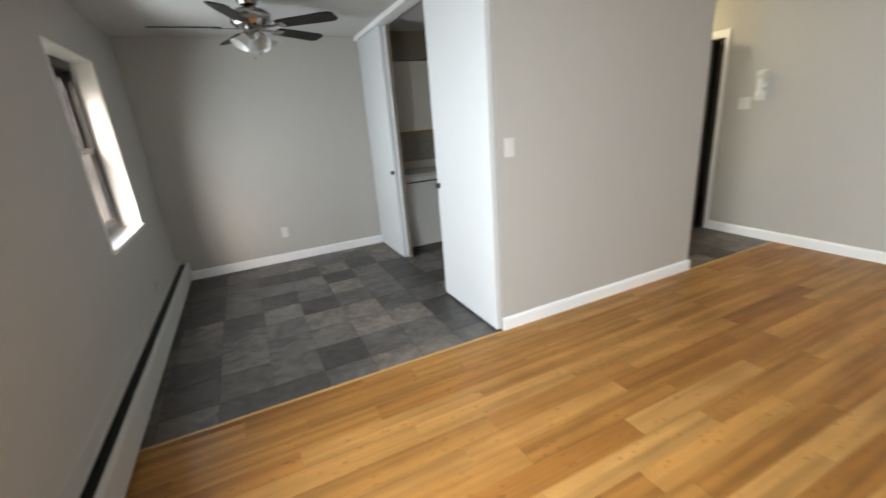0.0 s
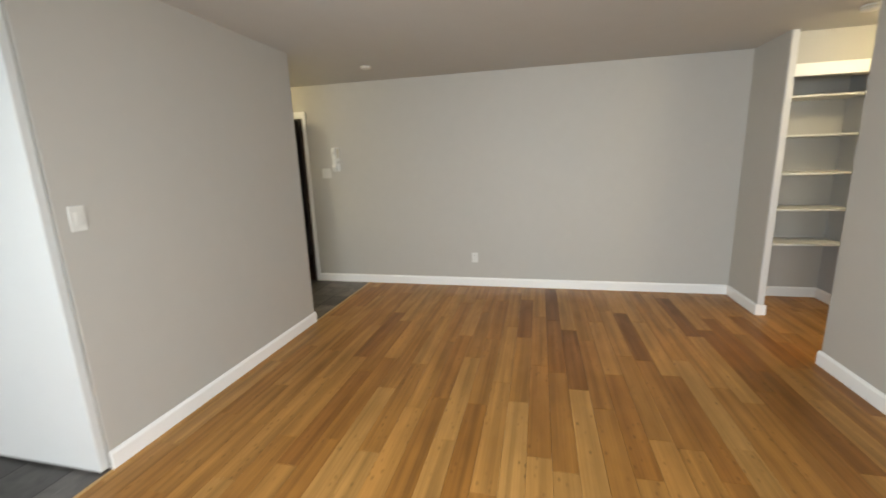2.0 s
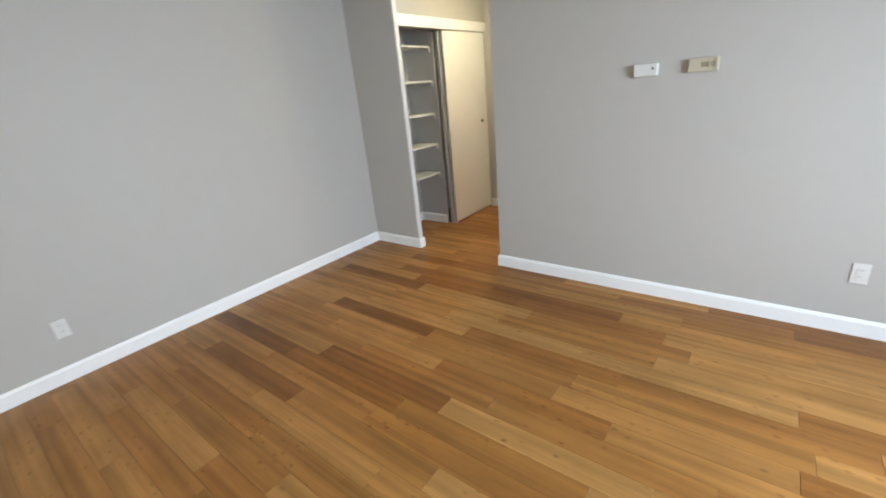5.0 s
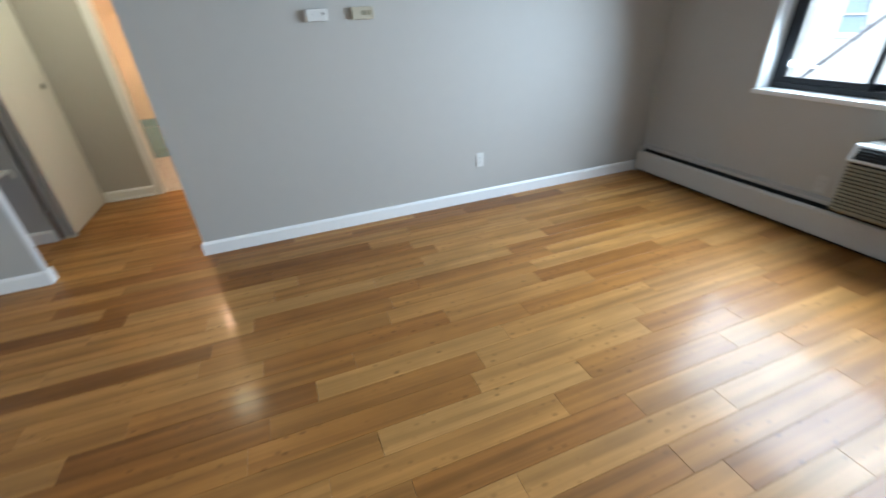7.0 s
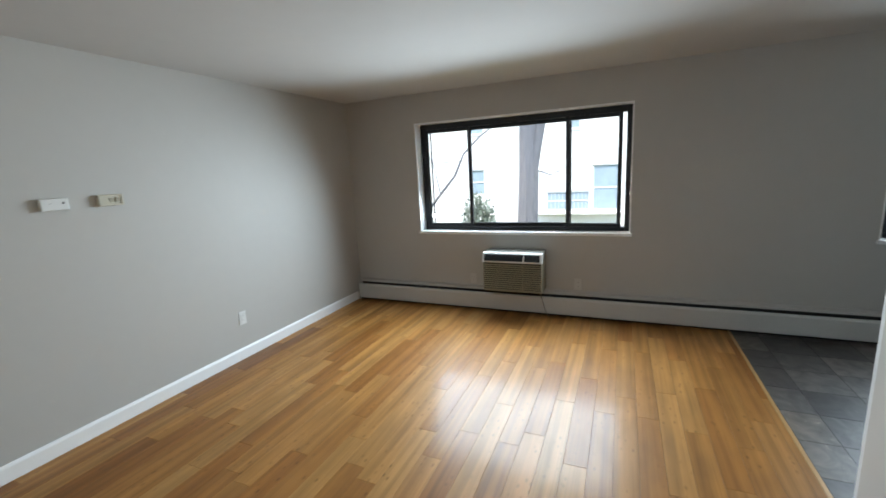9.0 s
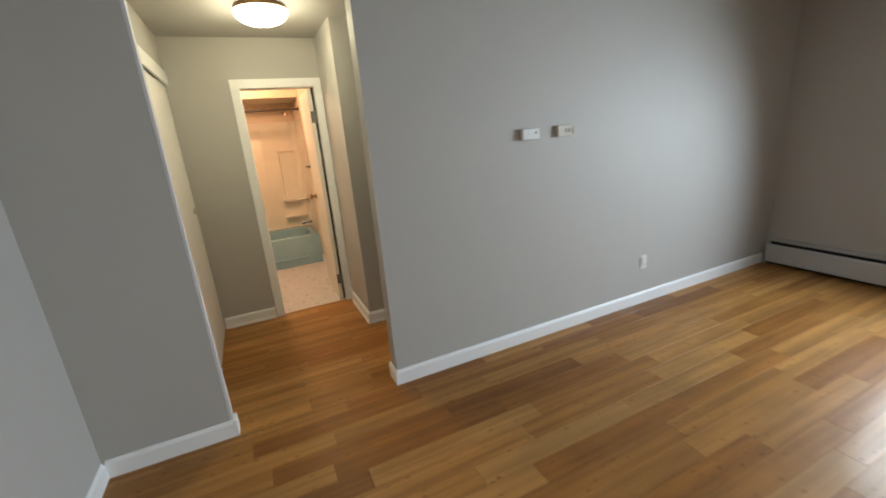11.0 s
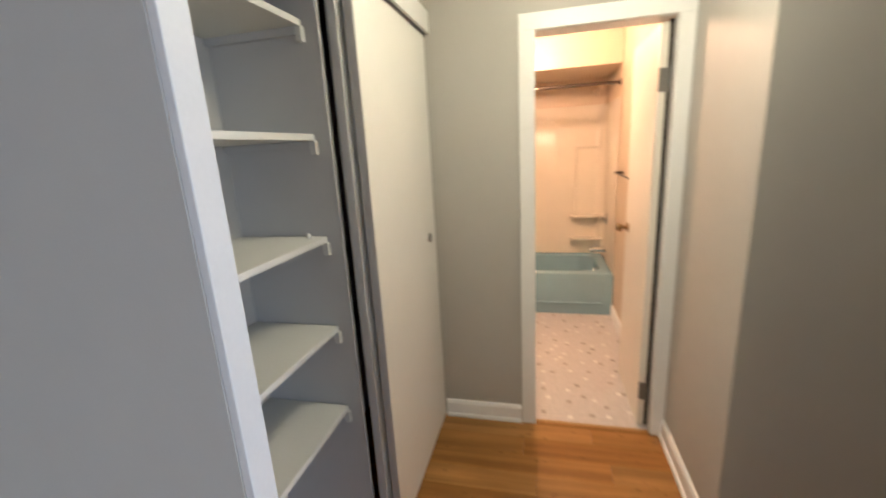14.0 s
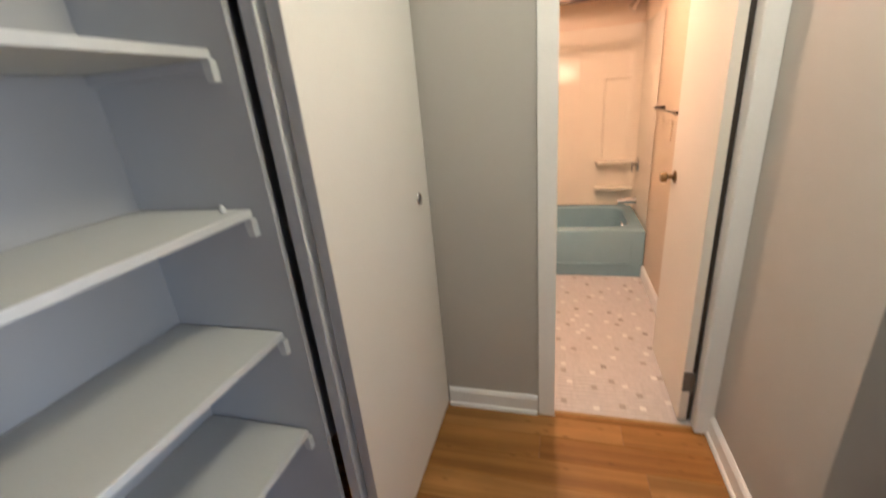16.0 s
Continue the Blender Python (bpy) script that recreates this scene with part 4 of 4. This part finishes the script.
for k in range(5):
    ang = radians(34 + 72 * k)
    m = Matrix.Rotation(ang, 4, "Z") @ Matrix.Translation((0, 0, -0.20)) @ Matrix.Rotation(radians(-12), 4, "X")
    o = [(0.205, -0.048), (0.24, -0.055), (0.60, -0.068), (0.645, -0.06), (0.66, -0.04), (0.66, 0.04), (0.645, 0.06), (0.60, 0.068), (0.24, 0.055), (0.205, 0.048)]
    bm = prism(bmesh.new(), o, -0.004, 0.004, "z")
    bmesh.ops.transform(bm, matrix=m, verts=bm.verts)
    bl = part("blade", bm, BLADE, fan, "dark espresso fan blade")
    bm = boxes((0.09, 0.225, -0.014, 0.014, -0.012, -0.005), (0.205, 0.265, -0.035, 0.035, -0.009, -0.0045), bev=0.002)
    bmesh.ops.transform(bm, matrix=m, verts=bm.verts)
    part("blade_iron", bm, NICKEL, bl, "nickel blade bracket")
for k in range(4):
    ang = radians(20 + 90 * k)
    m = Matrix.Rotation(ang, 4, "Z") @ Matrix.Translation((0.055, 0, -0.245)) @ Matrix.Rotation(radians(-38), 4, "Y")
    s = part("glass_shade", lathe(bmesh.new(), [(0.02, -0.008), (0.028, -0.022), (0.036, -0.05), (0.05, -0.08), (0.063, -0.10), (0.060, -0.10), (0.047, -0.078), (0.033, -0.05), (0.025, -0.022)], 20, m), FROST, fan, "frosted tulip glass shade", smooth=True)
    part("socket_cap", lathe(bmesh.new(), [(0.0, 0.012), (0.018, 0.01), (0.024, -0.012), (0.022, -0.014)], 16, m), NICKEL, s, smooth=True)
for dx, ln in ((0.025, 0.10), (-0.02, 0.13)):
    pc = part("pull_chain", rod(bmesh.new(), (dx, 0.01, -0.265), (dx, 0.01, -0.265 - ln), 0.0015, seg=6), STEEL, fan)
    part("chain_bob", rod(bmesh.new(), (dx, 0.01, -0.265 - ln), (dx, 0.01, -0.285 - ln), 0.005, 0.003, 8), BRONZE, pc)

# ---- outside ----
structure("ground", boxes((-300, -1.25, -300, 300, -2.7, -2.3)), GRASS, "pale winter lawn between the buildings", "ground")
bx = -15.0
FZ0, FZ1 = -2.3, 7.2
bld = thing("apartment_building", (bx, 0, FZ0), "pale stucco apartment building across the yard", "building")


def opart(nm, bm, mat, parent=bld, lab=""):
    bmesh.ops.transform(bm, matrix=Matrix.Translation((-bx, 0, -FZ0)), verts=bm.verts)
    return part(nm, bm, mat, parent, lab)


openings = [(-1.8, 0.0, -0.44, 0.38), (0.1, 1.12, -0.44, 1.44), (-0.85, -0.39, 2.95, 3.74)]
for y0, y1 in ((-15.4, -14.5), (-11.4, -10.5), (-8.24, -7.42), (-5.43, -4.57), (4.2, 5.1), (7.6, 8.5), (11.4, 12.3)):
    openings += [(y0, y1, 0.32, 1.48), (y0, y1, 3.05, 4.2), (y0, y1, 5.7, 6.8)]
opart("facade", holed("x", bx - 0.4, bx, -24, 20, FZ0, FZ1, openings), STUCCO, lab="pale stucco wall")
opart("roof", boxes((bx - 8, bx + 0.25, -24.2, 20.2, FZ1, FZ1 + 0.3)), STUCCO)
for y0, y1, z0, z1 in openings:
    wd = opart("window", boxes((bx - 0.10, bx - 0.04, y0, y0 + 0.05, z0, z1), (bx - 0.10, bx - 0.04, y1 - 0.05, y1, z0, z1), (bx - 0.10, bx - 0.04, y0, y1, z1 - 0.05, z1), (bx - 0.10, bx - 0.04, y0, y1, z0, z0 + 0.05), (bx - 0.10, bx - 0.05, y0, y1, (z0 + z1) / 2 - 0.02, (z0 + z1) / 2 + 0.02)), STUCCO)
    opart("pane", boxes((bx - 0.09, bx - 0.08, y0 + 0.02, y1 - 0.02, z0 + 0.02, z1 - 0.02)), SHADE, wd, "blue-grey glass")
    opart("sill", boxes((bx - 0.1, bx + 0.04, y0 - 0.05, y1 + 0.05, z0 - 0.06, z0)), STUCCO, wd)
opart("ledge", boxes((bx, bx + 0.03, -12.0, -3.4, 1.92, 1.99), bev=0.01), STUCCO, bld, "shallow stucco ledge")
balcony = opart("balcony", boxes((bx, bx + 0.5, -2.1, 1.3, -0.56, -0.47), bev=0.01), STUCCO, bld, "shallow concrete balcony")
opart("rail", boxes((bx + 0.44, bx + 0.47, -2.0, 0.05, 0.39, 0.42)), STEEL2, balcony, "grey metal rail")
for k in range(14):
    opart("baluster", boxes((bx + 0.445, bx + 0.465, -1.98 + k * 0.155, -1.965 + k * 0.155, -0.47, 0.39)), STEEL2, balcony)

tree = thing("tree", (-6.6, -0.93, -2.3), "bare grey-barked tree close outside the window", "tree")


def limb(bm, pts, r0, r1, seg=12):
    rings = []
    for i, p in enumerate(pts):
        p = Vector(p)
        q = Vector(pts[min(i + 1, len(pts) - 1)]) - Vector(pts[max(i - 1, 0)])
        rot = q.to_track_quat("Z", "Y").to_matrix()
        r = r0 + (r1 - r0) * i / (len(pts) - 1)
        rings.append([bm.verts.new(p + rot @ Vector((math.cos(2 * math.pi * k / seg) * r, math.sin(2 * math.pi * k / seg) * r, 0)) * (1 + 0.10 * math.sin(3 * k + i))) for k in range(seg)])
    for p, q in zip(rings, rings[1:]):
        for k in range(seg):
            bm.faces.new((p[k], p[(k + 1) % seg], q[(k + 1) % seg], q[k]))
    bm.faces.new(rings[-1])
    return bm


part("trunk", limb(bmesh.new(), [(0, 0.02, 0), (0.02, 0.06, 1.3), (0, 0.10, 2.6), (0.02, 0.13, 3.56), (0, 0.13, 4.9), (0.05, 0.2, 6.5), (0, 0.3, 8.2)], 0.27, 0.17, 16), BARK, tree, smooth=True)
part("limb", limb(bmesh.new(), [(0, 0.17, 3.5), (0.02, 0.32, 4.3), (0, 0.45, 4.95), (0.1, 0.85, 6.3), (0.1, 1.2, 7.6)], 0.14, 0.07, 12), BARK, tree, smooth=True)
br = random.Random(12)
for pts, r in (([(0, 0.2, 3.78), (0.05, 0.45, 3.70), (0.1, 0.66, 3.62), (0.1, 0.85, 3.70)], 0.022), ([(0, 0.2, 4.7), (0.1, 0.9, 5.5), (0.0, 1.7, 6.2)], 0.06), ([(0, 0.1, 4.9), (-0.1, -0.7, 5.3), (0.1, -1.7, 5.4), (0, -2.7, 5.2)], 0.04), ([(0, 0.4, 6.4), (0.3, -0.3, 7.4), (0.2, -1.2, 8.0)], 0.06)):
    part("limb", limb(bmesh.new(), pts, r, r * 0.3, 8), BARK, tree, smooth=True)
    e = Vector(pts[-1])
    for _ in range(5):
        d = Vector((br.uniform(-0.3, 0.3), br.uniform(-0.8, 0.8), br.uniform(-0.5, 0.4)))
        part("twig", limb(bmesh.new(), [tuple(e), tuple(e + d * 0.5 + Vector((0, 0, 0.08))), tuple(e + d)], r * 0.3, 0.005, 5), BARK, tree)
sap = thing("young_tree", (-5.6, -3.3, -2.3), "thin leaning bare sapling in the yard", "tree")
part("trunk", limb(bmesh.new(), [(0, -1.5, 0), (0, -0.85, 1.5), (0, 0.09, 2.71), (0, 0.62, 3.3), (0, 1.01, 3.72), (0, 1.23, 4.18), (0, 1.66, 4.57), (0, 2.1, 4.82)], 0.045, 0.016, 8), BARK, sap, smooth=True)
part("limb", limb(bmesh.new(), [(0, 0.62, 3.3), (0.05, 0.5, 4.0), (0.1, 0.15, 4.7)], 0.016, 0.006, 6), BARK, sap)


def hanging_leaves(parent, centres, count, spread):
    """Loose drooping sprays of narrow leaves round some places."""
    co, fa = [], []
    for cx, cy, cz in centres:
        for _ in range(count):
            c = Vector((cx + br.gauss(0, 0.12), cy + br.gauss(0, spread), cz + br.gauss(0, 0.07)))
            q = Euler((br.uniform(0.5, 1.3) * br.choice((-1, 1)), 0, br.uniform(-0.5, 0.5))).to_matrix()
            k = len(co)
            for p in ((0, 0, 0), (0.018, 0.09, 0.006), (0, 0.20, 0), (-0.018, 0.09, 0.006)):
                co.append(tuple(c + q @ Vector(p)))
            fa += [(k, k + 1, k + 2), (k, k + 2, k + 3)]
    me = bpy.data.meshes.new("leaves")
    me.from_pydata(co, [], fa)
    me.materials.append(LEAF)
    ob = new("leaves", me)
    ob.parent = parent
    tagged(ob, kind="stuff")


hanging_leaves(tree, [(0, -2.75, 4.95), (0, -2.45, 4.9), (0, -2.15, 4.86), (0, -1.85, 4.98), (0, -0.65, 4.92), (0, -0.35, 4.85), (0, -0.15, 4.8)], 26, 0.14)
bush = thing("shrub", (-10.4, -3.38, -2.35), "broadleaf evergreen shrub before the far building", "shrub")
part("stems", limb(bmesh.new(), [(0, 0, 0), (0.05, 0.06, 1.0), (0, 0, 2.2)], 0.05, 0.02, 8), BARK, bush)
co, fa = [], []
for _ in range(1500):
    d = Vector((br.gauss(0, 1), br.gauss(0, 1), br.gauss(0, 1))).normalized() * br.uniform(0.35, 1.0)
    lump = 1 + 0.25 * noise.noise(d * 2.3)
    c = Vector((d.x * 0.6, d.y * 0.62, 1.95 + d.z * 1.15))
    c.x, c.y = c.x * lump, c.y * lump
    q = Euler((br.uniform(0, 6), br.uniform(0, 6), br.uniform(0, 6))).to_matrix()
    k = len(co)
    for p in ((-0.09, 0, 0), (0, -0.035, 0.012), (0.1, 0, 0), (0, 0.035, 0.012)):
        co.append(tuple(c + q @ Vector(p)))
    fa += [(k, k + 1, k + 2), (k, k + 2, k + 3)]
me = bpy.data.meshes.new("leaves")
me.from_pydata(co, [], fa)
me.materials.append(LEAF)
ob = new("leaves", me)
ob.parent = bush
tagged(ob, kind="stuff")

# ---- floors, piece by piece ----
PLANK_W, PLANK_L = 0.1245, 0.965


def piece_mesh(name, lx, ly, mat, top=0.0, deep=0.014, ease=0.0007):
    """One floor piece, centred, with eased top edges."""
    hx, hy = lx / 2, ly / 2
    co = [(sx * hx, sy * hy, -deep) for sx, sy in ((-1, -1), (1, -1), (1, 1), (-1, 1))]
    co += [(sx * hx, sy * hy, top - ease) for sx, sy in ((-1, -1), (1, -1), (1, 1), (-1, 1))]
    co += [(sx * (hx - ease), sy * (hy - ease), top) for sx, sy in ((-1, -1), (1, -1), (1, 1), (-1, 1))]
    f = [(8, 9, 10, 11)]
    for k in (0, 4):
        f += [(k + i, k + (i + 1) % 4, k + 4 + (i + 1) % 4, k + 4 + i) for i in range(4)]
    me = bpy.data.meshes.new(name)
    me.from_pydata(co, [], f)
    me.materials.append(mat)
    return me


floor_wood = thing("floor_wood", (0, 0, 0), "glossy honey-coloured bamboo plank floor", "floor", kind="structure")
rng = random.Random(4)
made = {}


ROW_Y = 0.15
# where a board ends in some rows, and the boards that stand out dark or pale, as (row, a place along it)
ENDS = {0: 3.26, -3: 2.50, -4: 1.34, 1: 2.505, -2: 1.74, 4: 1.29, 9: 1.54, -9: 2.06, -7: 2.98, -11: 3.48, -13: 1.98, -16: 0.565, 10: 2.71}
DARK = ((0, 3.7), (-2, 4.1), (-3, 3.0), (-13, 2.4), (-11, 3.9), (-7, 3.4), (10, 3.1), (9, 2.0), (-16, 1.0))
PALE = ((-3, 2.0), (-9, 2.5), (0, 1.8))


def lay_planks(x0, x1, y0, y1):
    offset = 0.2
    for r in range(math.floor((y0 - ROW_Y) / PLANK_W), math.ceil((y1 - ROW_Y) / PLANK_W)):
        yb, ya = max(y0, ROW_Y + r * PLANK_W), min(y1, ROW_Y + (r + 1) * PLANK_W)
        offset = (offset + rng.choice((0.31, 0.37, 0.43, 0.57, 0.64)) * PLANK_L) % PLANK_L
        if ya - yb < 0.006:
            continue
        x = x0 - (PLANK_L - (ENDS[r] - x0) % PLANK_L if r in ENDS else offset)
        while x < x1:
            a, b = max(x, x0), min(x + PLANK_L, x1)
            x += PLANK_L
            if b - a < 0.03:
                continue
            mat = DARK_BAMBOO if any(k == r and a < p < b for k, p in DARK) else PALE_BAMBOO if any(k == r and a < p < b for k, p in PALE) else BAMBOO
            key = (round(b - a - 0.0009, 4), round(ya - yb - 0.0009, 4), mat.name)
            if key not in made:
                made[key] = piece_mesh("plank", key[0], key[1], mat)
            ob = new("plank", made[key])
            ob.parent = floor_wood
            ob.location = ((a + b) / 2, (ya + yb) / 2, rng.uniform(-0.0004, 0.0))


lay_planks(XW, XE, YS, 2.182)
lay_planks(1.6, 4.30, -3.486, YS)
lay_planks(4.30, XE, -3.48, YS)
part("edge_strip", boxes((XW, 3.30, 2.182, 2.203, -0.015, 0.003), (3.345, XE, 2.182, 2.203, -0.015, 0.003), bev=0.002), EDGEWOOD, floor_wood, "slim wooden edge strip")

floor_tile = thing("floor_tile", (0, 0, 0), "dark slate-look square tile floor", "floor", kind="structure")
part("grout", boxes((XW, XE, 2.205, YN, -0.02, -0.0016)), GROUT, floor_tile)
TILE = 0.305
rng = random.Random(9)
for x0, x1, y0, y1 in ((XW, 3.202, 2.205, YN), (3.322, XE, 2.205, 4.25)):
    i0, i1 = math.floor((x0 - 0.12) / TILE), math.ceil((x1 - 0.12) / TILE)
    j0, j1 = math.floor((y0 - 2.40) / TILE), math.ceil((y1 - 2.40) / TILE)
    for i in range(i0, i1):
        for j in range(j0, j1):
            a, b = max(x0, 0.12 + i * TILE), min(x1, 0.12 + (i + 1) * TILE)
            c, d = max(y0, 2.40 + j * TILE), min(y1, 2.40 + (j + 1) * TILE)
            if b - a < 0.01 or d - c < 0.01:
                continue
            if 1.343 < (a + b) / 2 < 3.322 and d <= 2.31:
                continue
            key = (round(b - a - 0.003, 4), round(d - c - 0.003, 4), "t")
            if key not in made:
                made[key] = piece_mesh("tile", key[0], key[1], SLATE, deep=0.012, ease=0.0015)
            ob = new("tile", made[key])
            ob.parent = floor_tile
            ob.location = ((a + b) / 2, (c + d) / 2, rng.uniform(-0.0005, 0.0))

floor_bath = thing("floor_bath", (0, 0, 0), "pale mosaic bathroom floor with scattered brown and white tesserae", "floor", kind="structure")
part("grout", boxes((3.035, XE, -5.075, -3.502, -0.02, -0.001)), PALEGROUT, floor_bath)
S = 0.030
rng = random.Random(3)
tess = {"mosaic_sticks": ([], [], MOSAIC), "white_tesserae": ([], [], MOSAIC_WHITE), "taupe_tesserae": ([], [], MOSAIC_BROWN)}


def tessera(kind, x, y, wx, wy):
    co, fa, _ = tess[kind]
    k, z = len(co), 0.0012 + rng.uniform(0, 0.0004)
    co += [(x, y, -0.002), (x + wx, y, -0.002), (x + wx, y + wy, -0.002), (x, y + wy, -0.002), (x, y, z), (x + wx, y, z), (x + wx, y + wy, z), (x, y + wy, z)]
    fa += [(k + 4, k + 5, k + 6, k + 7), (k, k + 1, k + 5, k + 4), (k + 1, k + 2, k + 6, k + 5), (k + 2, k + 3, k + 7, k + 6), (k + 3, k, k + 4, k + 7)]


nx, ny = int(1.63 / S), int(1.57 / S)
dots = {}
for bi in range(nx // 4 + 1):
    for bj in range(ny // 4 + 1):
        i, j = 4 * bi + rng.randrange(4), 4 * bj + rng.randrange(4)
        dots[i, j] = "white_tesserae" if (bi + bj) % 2 else "taupe_tesserae"
        if rng.random() < 0.25:
            dots[4 * bi + rng.randrange(4), 4 * bj + rng.randrange(4)] = "white_tesserae"
for i in range(nx):
    for j in range(ny):
        x, y = 3.04 + i * S, -3.504 - (j + 1) * S
        if (i, j) in dots:
            tessera(dots[i, j], x, y, S - 0.002, S - 0.002)
        else:
            for h in (0, S / 2):
                tessera("mosaic_sticks", x + h, y, S / 2 - 0.002, S - 0.002)
for nm, (co, fa, mat) in tess.items():
    me = bpy.data.meshes.new(nm)
    me.from_pydata(co, [], fa)
    me.materials.append(mat)
    ob = new(nm, me)
    ob.parent = floor_bath
    tagged(ob, kind="stuff")
